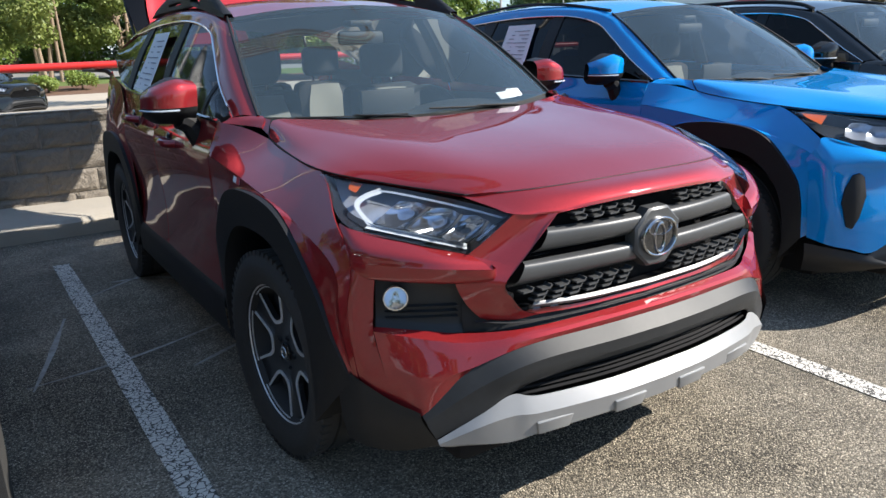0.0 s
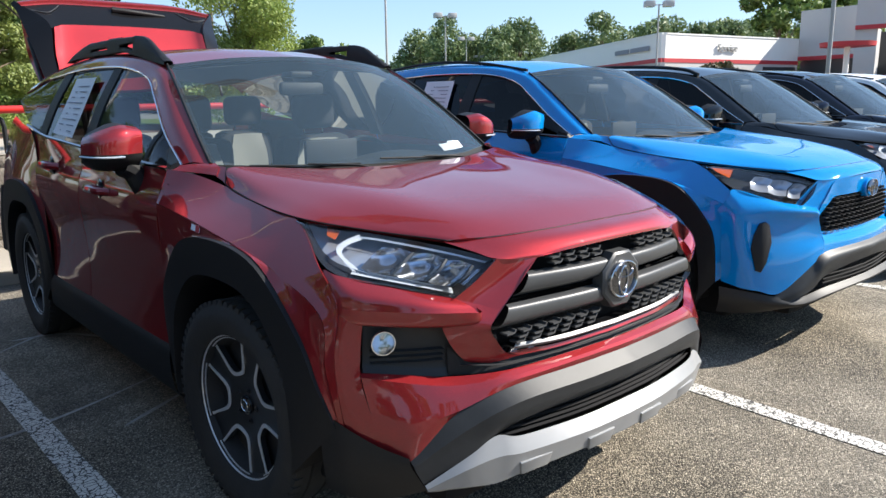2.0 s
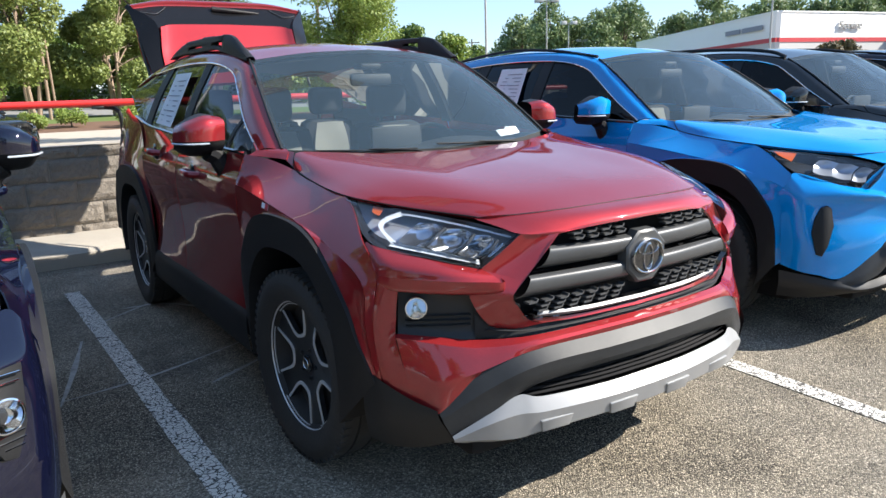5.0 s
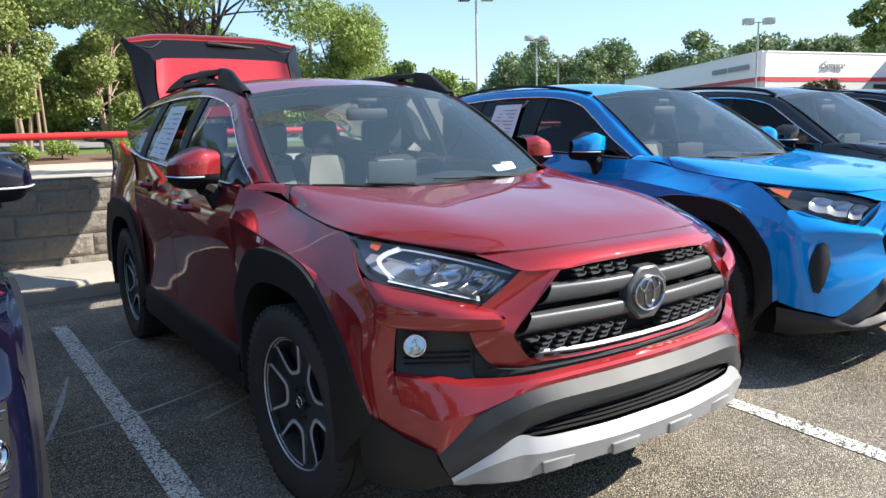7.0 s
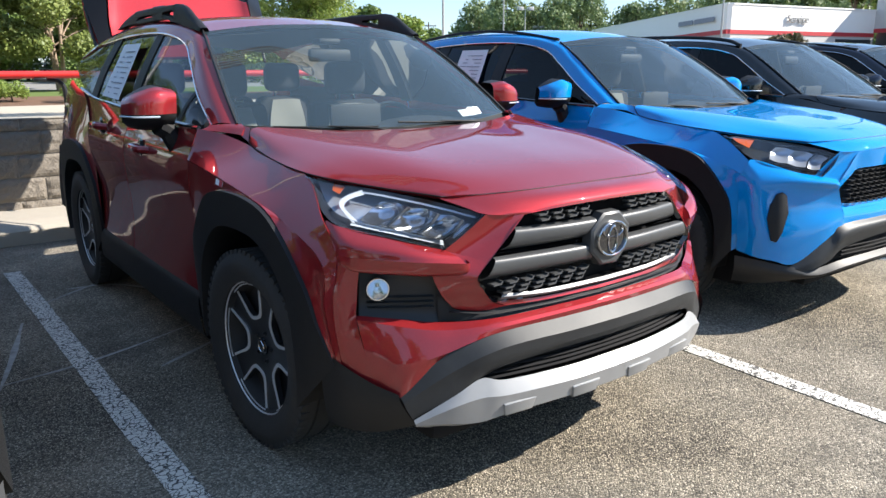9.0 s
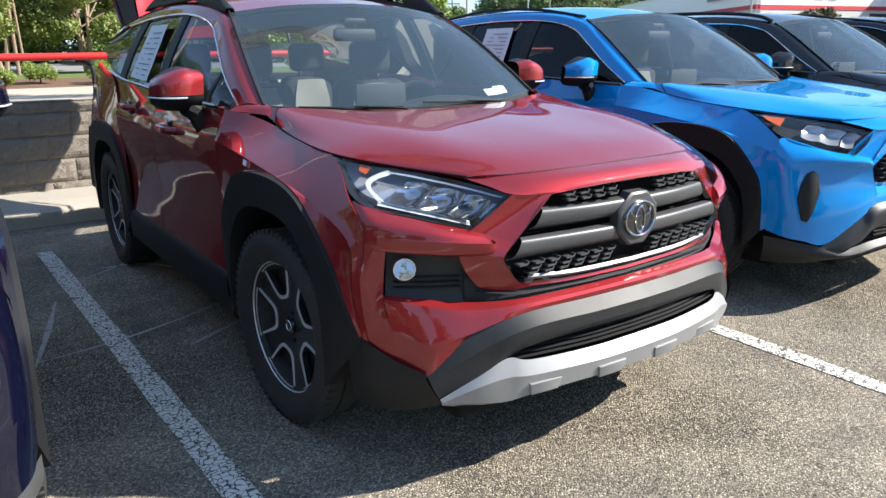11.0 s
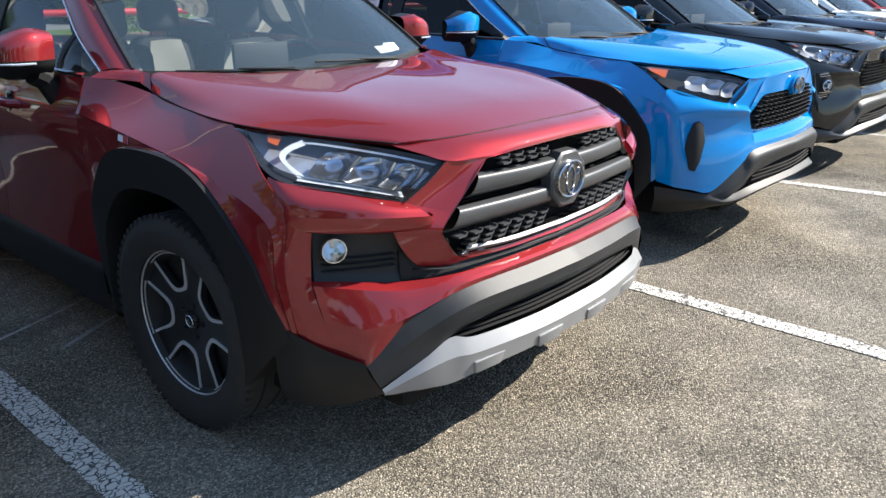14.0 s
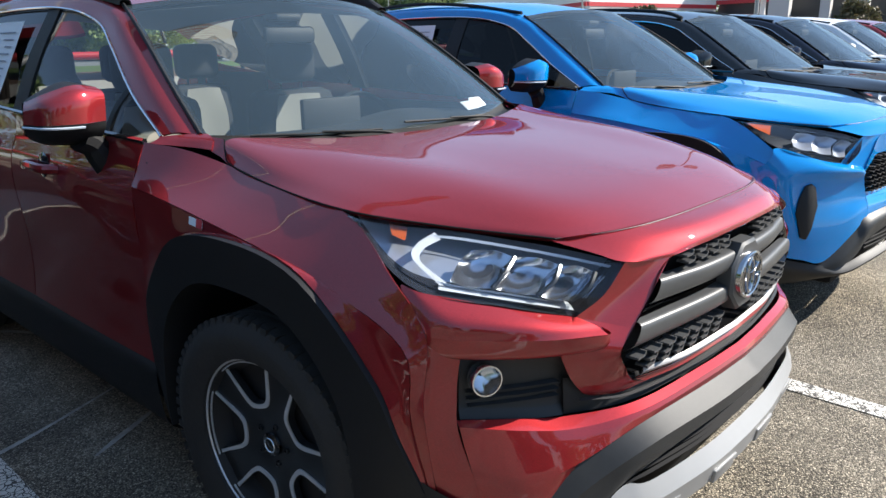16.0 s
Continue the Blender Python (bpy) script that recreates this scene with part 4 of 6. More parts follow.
        for ob, s in zip(pk, (1, -1)):
            for z in (0.668, 0.684, 0.700):
                r = loft([[(-0.775 * s, -0.620, z), (-0.70 * s, -0.675, z), (-0.61 * s, -0.732, z)], [(-0.775 * s, -0.634, z - 0.004), (-0.70 * s, -0.689, z - 0.004), (-0.61 * s, -0.746, z - 0.004)], [(-0.775 * s, -0.618, z - 0.009), (-0.70 * s, -0.673, z - 0.009), (-0.61 * s, -0.730, z - 0.009)]], 10, 1, straight=True)
                part("pocket_rib", r, GREY_PLASTIC, ob)
            face = Vector((-0.42 * s, -0.9, 0)).normalized()
            turn = face.to_track_quat("Z", "Y").to_matrix().to_4x4()
            lamp = lathe([(0.0, 0.032), (0.028, 0.036), (0.034, 0.034), (0.034, 0.031), (0.008, 0.012), (0.0, 0.002)], "z", 28)
            bmesh.ops.transform(lamp, matrix=Matrix.Translation((-0.748 * s, -0.640, 0.728)) @ turn, verts=lamp.verts[:])
            fl = part("fog_lamp", lamp, FOG_BOWL, ob, "round clear fog lamp")
            gl = lathe([(0.033, 0.033), (0.038, 0.024), (0.040, 0.001)], "z", 28)
            bmesh.ops.transform(gl, matrix=Matrix.Translation((-0.748 * s, -0.640, 0.728)) @ turn, verts=gl.verts[:])
            part("fog_lens", outward(gl), LENS, fl)
        slot = [[(-0.60, -0.745, 0.700), (-0.45, -0.805, 0.668), (-0.20, -0.845, 0.655), (0, -0.855, 0.655)], [(-0.60, -0.750, 0.615), (-0.45, -0.825, 0.615), (-0.20, -0.865, 0.620), (0, -0.875, 0.622)]]
        part("bumper_slot", mirrored(loft(slot, 20, 2)), PLASTIC, car)
        part("slot_trim", mirrored(loft([[(-0.575, -0.770, 0.650), (-0.45, -0.828, 0.638), (-0.20, -0.868, 0.640), (0, -0.879, 0.641)], [(-0.575, -0.778, 0.648), (-0.45, -0.836, 0.636), (-0.20, -0.876, 0.638), (0, -0.887, 0.639)], [(-0.575, -0.770, 0.645), (-0.45, -0.828, 0.633), (-0.20, -0.868, 0.635), (0, -0.879, 0.636)]], 16, 1, straight=True)), GREY_PLASTIC, car)
    else:
        # one skin from the lamp's lower edge round the corner to the lip
        skin = [[(-0.893, -0.495, 0.80), (-0.868, -0.535, 0.865), (-0.825, -0.545, 0.90), (-0.70, -0.70, 0.842), (-0.575, -0.785, 0.815), (-0.505, -0.825, 0.80)],
                [(-0.896, -0.51, 0.76), (-0.876, -0.58, 0.80), (-0.835, -0.632, 0.81), (-0.70, -0.758, 0.80), (-0.560, -0.835, 0.785), (-0.505, -0.845, 0.775)],
                [(-0.898, -0.52, 0.72), (-0.880, -0.595, 0.735), (-0.838, -0.640, 0.745), (-0.70, -0.742, 0.745), (-0.565, -0.808, 0.74), (-0.500, -0.842, 0.74)],
                [(-0.900, -0.525, 0.65), (-0.882, -0.605, 0.645), (-0.838, -0.655, 0.645), (-0.70, -0.748, 0.645), (-0.56, -0.818, 0.645), (-0.475, -0.852, 0.66)],
                [(-0.900, -0.53, 0.55), (-0.880, -0.62, 0.535), (-0.835, -0.680, 0.53), (-0.70, -0.775, 0.535), (-0.575, -0.838, 0.58), (-0.47, -0.868, 0.610)],
                [(-0.896, -0.535, 0.43), (-0.872, -0.63, 0.405), (-0.825, -0.700, 0.392), (-0.735, -0.768, 0.375), (-0.60, -0.838, 0.48), (-0.48, -0.873, 0.567)]]
        both_sides("bumper_skin", loft(skin, 36, 5), col, car, angle=40)
        chin = [[(-0.475, -0.852, 0.66), (-0.45, -0.846, 0.642), (-0.20, -0.875, 0.636), (0, -0.885, 0.636)],
                [(-0.47, -0.868, 0.610), (-0.45, -0.870, 0.612), (-0.20, -0.902, 0.610), (0, -0.912, 0.610)],
                [(-0.48, -0.873, 0.567), (-0.45, -0.873, 0.570), (-0.20, -0.904, 0.577), (0, -0.914, 0.577)]]
        part("bumper_chin", mirrored(loft(chin, 24, 4)), col, car, angle=40)
        if style == "plain_rail":
            bz_ = plate([(-0.848, -0.632, 0.795), (-0.790, -0.692, 0.800), (-0.735, -0.742, 0.70), (-0.785, -0.715, 0.60), (-0.838, -0.660, 0.575)], 0.012, 0.003)
            pair = both_sides("fog_bezel", bz_, PLASTIC, car, "grey fog lamp bezel with bright strips")
            for ob, s in zip(pair, (1, -1)):
                turn = Vector((-0.42 * s, -0.9, 0)).normalized().to_track_quat("Z", "Y").to_matrix().to_4x4()
                at_ = Matrix.Translation((-0.795 * s, -0.695, 0.70)) @ turn
                fl = part("fog_lamp", joined(bmesh.new(), lathe([(0.0, 0.040), (0.016, 0.042), (0.018, 0.038), (-0.004, 0.014), (-0.008, 0.002)], "z", 28), at_), CHROME, ob, "round clear fog lamp")
                part("fog_lens", outward(joined(bmesh.new(), lathe([(0.017, 0.038), (0.024, 0.026), (0.026, 0.001)], "z", 28), at_)), LENS, fl)
                for z, a, b in ((0.785, -0.840, -0.790), (0.768, -0.835, -0.782), (0.632, -0.832, -0.778), (0.615, -0.832, -0.785), (0.65, -0.832, -0.765)):
                    ya, yb = -0.655 - (a + 0.84) * 0.9, -0.655 - (b + 0.84) * 1.0
                    part("bright_strip", tube([(a * s, ya, z - 0.004), (b * s, yb, z + 0.006)], 0.003, 6), CHROME, ob)
        fog = plate([(-0.852, -0.664, 0.610), (-0.834, -0.664, 0.675), (-0.808, -0.678, 0.735), (-0.785, -0.697, 0.745), (-0.768, -0.712, 0.728), (-0.764, -0.727, 0.640), (-0.795, -0.722, 0.540), (-0.825, -0.712, 0.490), (-0.845, -0.692, 0.500)], 0.010, 0.003)
        if style != "plain_rail":
            both_sides("fog_blank", fog, PLASTIC, car, "black plastic fog lamp blank")
        band = [[(-0.745, -0.753, 0.362), (-0.65, -0.808, 0.432), (-0.56, -0.843, 0.512), (-0.47, -0.872, 0.568), (-0.20, -0.904, 0.577), (0, -0.914, 0.577)],
                [(-0.74, -0.77, 0.34), (-0.65, -0.83, 0.39), (-0.56, -0.87, 0.45), (-0.47, -0.905, 0.525), (-0.20, -0.935, 0.545), (0, -0.945, 0.545)],
                [(-0.73, -0.775, 0.32), (-0.65, -0.835, 0.35), (-0.56, -0.865, 0.385), (-0.46, -0.88, 0.44), (-0.20, -0.905, 0.47), (0, -0.912, 0.475)]]
        part("lower_bumper", mirrored(loft(band, 36, 4)), GREY_PLASTIC, car, "dark grey plastic lower bumper", angle=40)
        lip = [[(-0.90, -0.53, 0.40), (-0.845, -0.635, 0.385), (-0.75, -0.757, 0.36), (-0.62, -0.825, 0.345), (-0.46, -0.875, 0.375), (-0.20, -0.905, 0.385), (0, -0.915, 0.387)],
               [(-0.895, -0.53, 0.33), (-0.84, -0.65, 0.325), (-0.75, -0.765, 0.31), (-0.62, -0.845, 0.305), (-0.46, -0.900, 0.335), (-0.20, -0.930, 0.35), (0, -0.940, 0.352)],
               [(-0.86, -0.50, 0.25), (-0.81, -0.60, 0.25), (-0.72, -0.68, 0.255), (-0.60, -0.75, 0.27), (-0.46, -0.80, 0.29), (-0.20, -0.83, 0.30), (0, -0.84, 0.30)]]
        part("bumper_lip", mirrored(loft(lip, 36, 4)), LIP_BLACK if style != "plain_rail" else BAR_GREY, car, "plastic lip under the bumper", angle=40)
        vent = part("lower_vent", mirrored(loft([[(-0.56, -0.82, 0.36), (-0.45, -0.84, 0.45), (0, -0.87, 0.48)], [(-0.56, -0.82, 0.35), (-0.45, -0.84, 0.36), (0, -0.87, 0.37)]], 12, 2)), DEEP, car)
        for z in (0.40, 0.42, 0.44):
            part("vent_slat", mirrored(tube([(-0.46, -0.87, z), (-0.2, -0.90, z), (0, -0.91, z)], 0.005, 6, n=10)), DEEP, vent)
    # head lamps
    top = [(-0.462, -0.803, 0.937), (-0.545, -0.672, 0.966), (-0.655, -0.47, 0.994), (-0.77, -0.268, 1.023)]
    bot = [(-0.585, -0.764, 0.840), (-0.705, -0.675, 0.874), (-0.825, -0.515, 0.916), (-0.77, -0.268, 1.023)]
    if style != "adventure":
        top = [(-0.462, -0.803, 0.925), (-0.545, -0.685, 0.958), (-0.655, -0.49, 0.988), (-0.785, -0.325, 1.010)]
        bot = [(-0.575, -0.785, 0.815), (-0.70, -0.70, 0.842), (-0.825, -0.545, 0.90), (-0.785, -0.325, 1.010)]
    midl = [tuple(Vector(a).lerp(Vector(b), 0.5) + Vector((-0.022, -0.022, 0.0))) for a, b in zip(top, bot)]
    inn = lambda c, d, k=0.0: [tuple(Vector(p) + Vector((d * 0.62, d * 0.78, -k))) for p in c]
    lens = both_sides("headlight", loft([inn(top, 0.085, 0.012), inn(midl, 0.10), inn(bot, 0.085, -0.012)], 20, 5), LAMP_INNER if style != "base" else LAMP_SMOKE, car, "clear headlight with dark housing")
    for ob, s in zip(lens, (1, -1)):
        fx = (lambda q: q) if s > 0 else flipped
        cover = part("headlight_lens", fx(outward(loft([top, midl, bot], 22, 6))), LENS, ob, "clear headlight lens")
        cover.visible_shadow = False
        wall = joined(loft([top, inn(top, 0.085, 0.012)], 20, 2), loft([bot, inn(bot, 0.085, -0.012)], 20, 2))
        wall = joined(wall, loft([[top[0], inn(top, 0.085, 0.012)[0]], [midl[0], inn(midl, 0.10)[0]], [bot[0], inn(bot, 0.085, -0.012)[0]]], 3, 3))
        part("headlight_housing", fx(wall), LAMP_EDGE, ob)
        def on(u, v, d):
            """A point in the lamp: u from the nose outwards, v from the top edge down, d metres behind the lens."""
            a, m_, b = spline(top, 60)[int(u * 59)], spline(midl, 60)[int(u * 59)], spline(bot, 60)[int(u * 59)]
            q = spline([a, m_, b], 21)[int(v * 20)]
            return tuple(q + Vector((d * 0.62, d * 0.78, 0)))
        led = bmesh.new()
        def ribbon(pts, w, bm):
            loft([[on(u, v, d) for u, v, d in pts], [on(u, min(1, v + w), d + 0.008) for u, v, d in pts]], 18, 2, bm)
        if style != "base":
            ribbon([(0.04, 0.10, 0.012), (0.35, 0.10, 0.014), (0.60, 0.12, 0.016), (0.70, 0.16, 0.018)], 0.06, led)
            ribbon([(0.06, 0.86, 0.016), (0.30, 0.84, 0.018), (0.52, 0.84, 0.02), (0.60, 0.84, 0.02)], 0.03, led)
            loft([[on(u, 0.90, 0.008) for u in (0.05, 0.3, 0.58)], [on(u, 0.86, 0.045) for u in (0.06, 0.3, 0.58)]], 16, 2, led)
            loft([[on(u, v, 0.018) for u, v in ((0.70, 0.14), (0.745, 0.38), (0.715, 0.60), (0.59, 0.88))], [on(u, v, 0.026) for u, v in ((0.670, 0.20), (0.710, 0.41), (0.686, 0.60), (0.574, 0.83))]], 14, 3, led)
        else:
            ribbon([(0.06, 0.84, 0.016), (0.30, 0.84, 0.018), (0.58, 0.84, 0.02)], 0.06, led)
            ribbon([(0.06, 0.12, 0.016), (0.35, 0.12, 0.018), (0.58, 0.14, 0.02)], 0.05, led)
        part("light_guide", fx(led), LED_WHITE if style != "base" else LAMP_SMOKE, ob, "white light guide" if style != "base" else "")
        for c, w in ((0.17, 0.08), (0.345, 0.085), (0.50, 0.06)):
            bowl = loft([[on(c - w, 0.28, 0.018), on(c, 0.24, 0.018), on(c + w, 0.28, 0.018)], [on(c - w, 0.5, 0.05), on(c, 0.5, 0.078), on(c + w, 0.5, 0.05)], [on(c - w, 0.78, 0.018), on(c, 0.80, 0.018), on(c + w, 0.76, 0.018)]], 10, 5)
            part("reflector", fx(bowl), LAMP_BOWL if style != "base" else LAMP_INNER, ob)
            bezel = tube([on(c - w, 0.28, 0.016), on(c - w * 1.1, 0.5, 0.016), on(c - w, 0.78, 0.016)], 0.006, 6, n=8)
            if style == "base":
                continue
            part("reflector_bezel", fx(bezel), LAMP_SMOKE, ob)
        if style != "base":
            am = loft([[on(0.78, 0.16, 0.034), on(0.86, 0.18, 0.034)], [on(0.77, 0.42, 0.036), on(0.82, 0.40, 0.036)]], 5, 3)
        else:
            am = loft([[on(0.74, 0.14, 0.012), on(0.93, 0.25, 0.012)], [on(0.76, 0.60, 0.014), on(0.88, 0.55, 0.014)]], 8, 4)
        part("side_reflector", fx(am), AMBER, ob, "amber side reflector")
        # ribbed inner corner
        for k in range(5 if style != "base" else 0):
            part("lamp_rib", fx(tube([on(0.03 + 0.02 * k, 0.30, 0.03), on(0.03 + 0.02 * k, 0.72, 0.03)], 0.0022, 4)), LAMP_BOWL, ob)
    # grille
    if style == "adventure":
        out = [(-0.345, 0.930), (-0.498, 0.80), (-0.448, 0.668)]
        depth = lambda x: -0.842 + 0.09 * x * x - 0.03
        gr = part("grille", mirrored(loft([[(0, -0.80, 0.945), (-0.20, -0.795, 0.942), (-0.345, -0.775, 0.928)], [(0, -0.80, 0.76), (-0.30, -0.79, 0.76), (-0.514, -0.765, 0.757)], [(0, -0.80, 0.658), (-0.25, -0.79, 0.660), (-0.451, -0.765, 0.668)]], 16, 5)), DEEP, car, "black honeycomb grille with grey bars")
        rim = mirrored(loft([[(0, -0.886, 0.947), (-0.20, -0.877, 0.943), (-0.345, -0.850, 0.929), (-0.43, -0.845, 0.847), (-0.516, -0.836, 0.757), (-0.492, -0.834, 0.715), (-0.451, -0.830, 0.668), (-0.25, -0.858, 0.658), (0, -0.869, 0.655)], [(0, -0.872, 0.937), (-0.20, -0.863, 0.933), (-0.336, -0.838, 0.920), (-0.417, -0.832, 0.844), (-0.500, -0.823, 0.757), (-0.478, -0.822, 0.719), (-0.443, -0.818, 0.678), (-0.25, -0.848, 0.670), (0, -0.860, 0.668)], [(0, -0.80, 0.937), (-0.20, -0.80, 0.933), (-0.336, -0.78, 0.920), (-0.417, -0.775, 0.844), (-0.500, -0.77, 0.757), (-0.478, -0.77, 0.719), (-0.443, -0.77, 0.678), (-0.25, -0.79, 0.670), (0, -0.80, 0.668)]], 60, 2, straight=True))
        part("grille_rim", rim, GLOSS_BLACK, gr)
        chin = mirrored(loft([[(0, -0.876, 0.683), (-0.25, -0.866, 0.685), (-0.425, -0.842, 0.692)], [(0, -0.885, 0.674), (-0.25, -0.874, 0.676), (-0.432, -0.845, 0.684)], [(0, -0.874, 0.664), (-0.25, -0.864, 0.666), (-0.432, -0.838, 0.675)]], 16, 2))
        part("grille_chin", chin, SATIN, gr, "satin silver lower grille strip")
        for zc, hz, half in ((0.858, 0.033, 0.402), (0.776, 0.033, 0.482)):
            rows = [[(0, -0.855, zc + hz), (-0.2, -0.85, zc + hz), (-half + 0.03, -0.828, zc + hz)], [(0, -0.888, zc + hz * 0.75), (-0.2, -0.88, zc + hz * 0.75), (-half + 0.02, -0.85, zc + hz * 0.75)], [(0, -0.885, zc - hz * 0.4), (-0.2, -0.877, zc - hz * 0.4), (-half, -0.846, zc - hz * 0.4)], [(0, -0.85, zc - hz), (-0.2, -0.845, zc - hz), (-half - 0.015, -0.82, zc - hz)]]
            part("grille_bar", mirrored(loft(rows, 18, 4)), BAR_GREY, gr, "grey grille bar", angle=60)
        for zc, half in ((0.818, 0.43),):
            part("grille_blade", mirrored(loft([[(0, -0.85, zc + 0.004), (-half, -0.815, zc + 0.004)], [(0, -0.865, zc), (-half, -0.828, zc)], [(0, -0.85, zc - 0.008), (-half, -0.815, zc - 0.008)]], 10, 1, straight=True)), GLOSS_BLACK, gr)
        rows_ = [(0.924, 0.31, 0), (0.907, 0.33, 1), (0.726, 0.475, 0), (0.711, 0.46, 1), (0.697, 0.44, 0)]
    else:
        gr = part("grille", mirrored(loft([[(0, -0.80, 0.895), (-0.20, -0.795, 0.89), (-0.36, -0.775, 0.875)], [(0, -0.80, 0.76), (-0.30, -0.79, 0.76), (-0.50, -0.765, 0.76)], [(0, -0.80, 0.642), (-0.25, -0.79, 0.642), (-0.45, -0.765, 0.648)]], 16, 5)), DEEP, car, "black mesh grille")
        frame_ = loft([[(0, -0.89, 0.945), (-0.20, -0.88, 0.942), (-0.345, -0.85, 0.93), (-0.42, -0.845, 0.865), (-0.50, -0.838, 0.78), (-0.49, -0.842, 0.72), (-0.455, -0.845, 0.642), (-0.25, -0.874, 0.636), (0, -0.886, 0.636)], [(0, -0.884, 0.852), (-0.20, -0.874, 0.850), (-0.335, -0.846, 0.842), (-0.385, -0.838, 0.81), (-0.470, -0.828, 0.75), (-0.467, -0.832, 0.72), (-0.44, -0.835, 0.655), (-0.25, -0.864, 0.65), (0, -0.876, 0.65)], [(0, -0.80, 0.852), (-0.20, -0.80, 0.850), (-0.335, -0.78, 0.842), (-0.385, -0.775, 0.81), (-0.470, -0.77, 0.75), (-0.467, -0.77, 0.72), (-0.44, -0.77, 0.655), (-0.25, -0.79, 0.65), (0, -0.80, 0.65)]], 50, 2, straight=True)
        part("grille_rim", mirrored(frame_), col, gr)
        rows_ = [(0.832 - 0.0235 * k, 0.36 + min(0.03 * k, 0.09) - (0.01 * (k - 5) if k > 5 else 0), k % 2) for k in range(8)]
    # honeycomb: short lugs in staggered rows
    g, w = (0.014 if style != "adventure" else 0.008), 0.021
    lug = plate([(-w, 0, g * 0.5), (w * 0.35, 0, g * 0.5), (w * 0.6, 0, g * 1.3), (w * 0.85, 0, g * 1.3), (w * 0.55, 0, 0), (w * 0.2, 0, -g * 0.15), (-w, 0, -g * 0.15)] if style == "adventure" else [(-w, 0, g * 0.35), (w * 0.4, 0, g * 0.35), (w * 0.75, 0, g), (w, 0, g), (w * 0.6, 0, 0), (-w, 0, 0)], -0.03)
    rest = bmesh.new()
    first = None
    for z, half, odd in rows_:
        step = 0.058
        for k in range(int(2 * half / step)):
            x = -half + step * (k + 0.5 + 0.5 * odd)
            if abs(x) > half or (style == "adventure" and abs(x) < 0.09):
                continue
            y = -0.852 + 0.16 * x * x
            if style == "adventure":
                if first is None:
                    first = part("grille_lug", lug.copy(), BAR_GREY, gr, smooth=False)
                    ob = first
                else:
                    ob = new("grille_lug", first.data)
                    ob.parent = gr
                ob.location = (x, y, z)
            else:
                joined(rest, lug.copy(), Matrix.Translation((x, y, z)))
    if style != "adventure":
        part("grille_mesh", rest, PLASTIC, gr, smooth=False)["kind"] = "stuff"
    # badge
    bz, by = (0.818, -0.888) if style == "adventure" else (0.868, -0.900)
    boss = lathe([(0.03, 0.105), (-0.004, 0.102), (-0.010, 0.094), (-0.010, 0.002)] if style == "adventure" else [(0.03, 0.075), (0.0, 0.072), (-0.004, 0.066), (-0.004, 0.002)], "y", 8 if style == "adventure" else 28)
    for v in boss.verts:
        if style == "adventure":
            a = math.atan2(v.co.z, v.co.x) + math.pi / 8
            r = math.hypot(v.co.x, v.co.z)
            v.co.x, v.co.z = r * math.cos(a) * 0.98, r * math.sin(a) * 0.92
        else:
            v.co.z *= 0.72
    bmesh.ops.transform(boss, matrix=Matrix.Translation((0, by, bz)), verts=boss.verts[:])
    bo = part("badge_base", boss, BAR_GREY if style == "adventure" else col, gr, angle=30)
    disc = lathe([(-0.010, 0.068), (-0.013, 0.066), (-0.015, 0.04), (-0.0155, 0.001)], "y", 32)
    ring = lathe([(-0.010, 0.064), (-0.020, 0.066), (-0.022, 0.070), (-0.020, 0.074), (-0.010, 0.076)], "y", 36)
    inner = lathe([(-0.012, 0.024), (-0.019, 0.026), (-0.021, 0.029), (-0.019, 0.032), (-0.012, 0.034)], "y", 28)
    cross = lathe([(-0.012, 0.040), (-0.019, 0.042), (-0.021, 0.045), (-0.019, 0.048), (-0.012, 0.050)], "y", 28)
    for bm, kx, kz, dz in ((disc, 1, 0.80, 0), (ring, 1, 0.80, 0), (inner, 0.72, 1.5, -0.003), (cross, 1.05, 0.48, 0.027)):
        sc = 1.0 if style == "adventure" else 0.8
        for v in bm.verts:
            v.co.x, v.co.z = v.co.x * kx * sc, v.co.z * kz * sc + dz * sc
        bmesh.ops.transform(bm, matrix=Matrix.Translation((0, by, bz)), verts=bm.verts[:])
    part("badge_disc", disc, GLOSS_BLACK, bo)
    joined(joined(ring, inner), cross)
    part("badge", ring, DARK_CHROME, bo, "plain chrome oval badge")


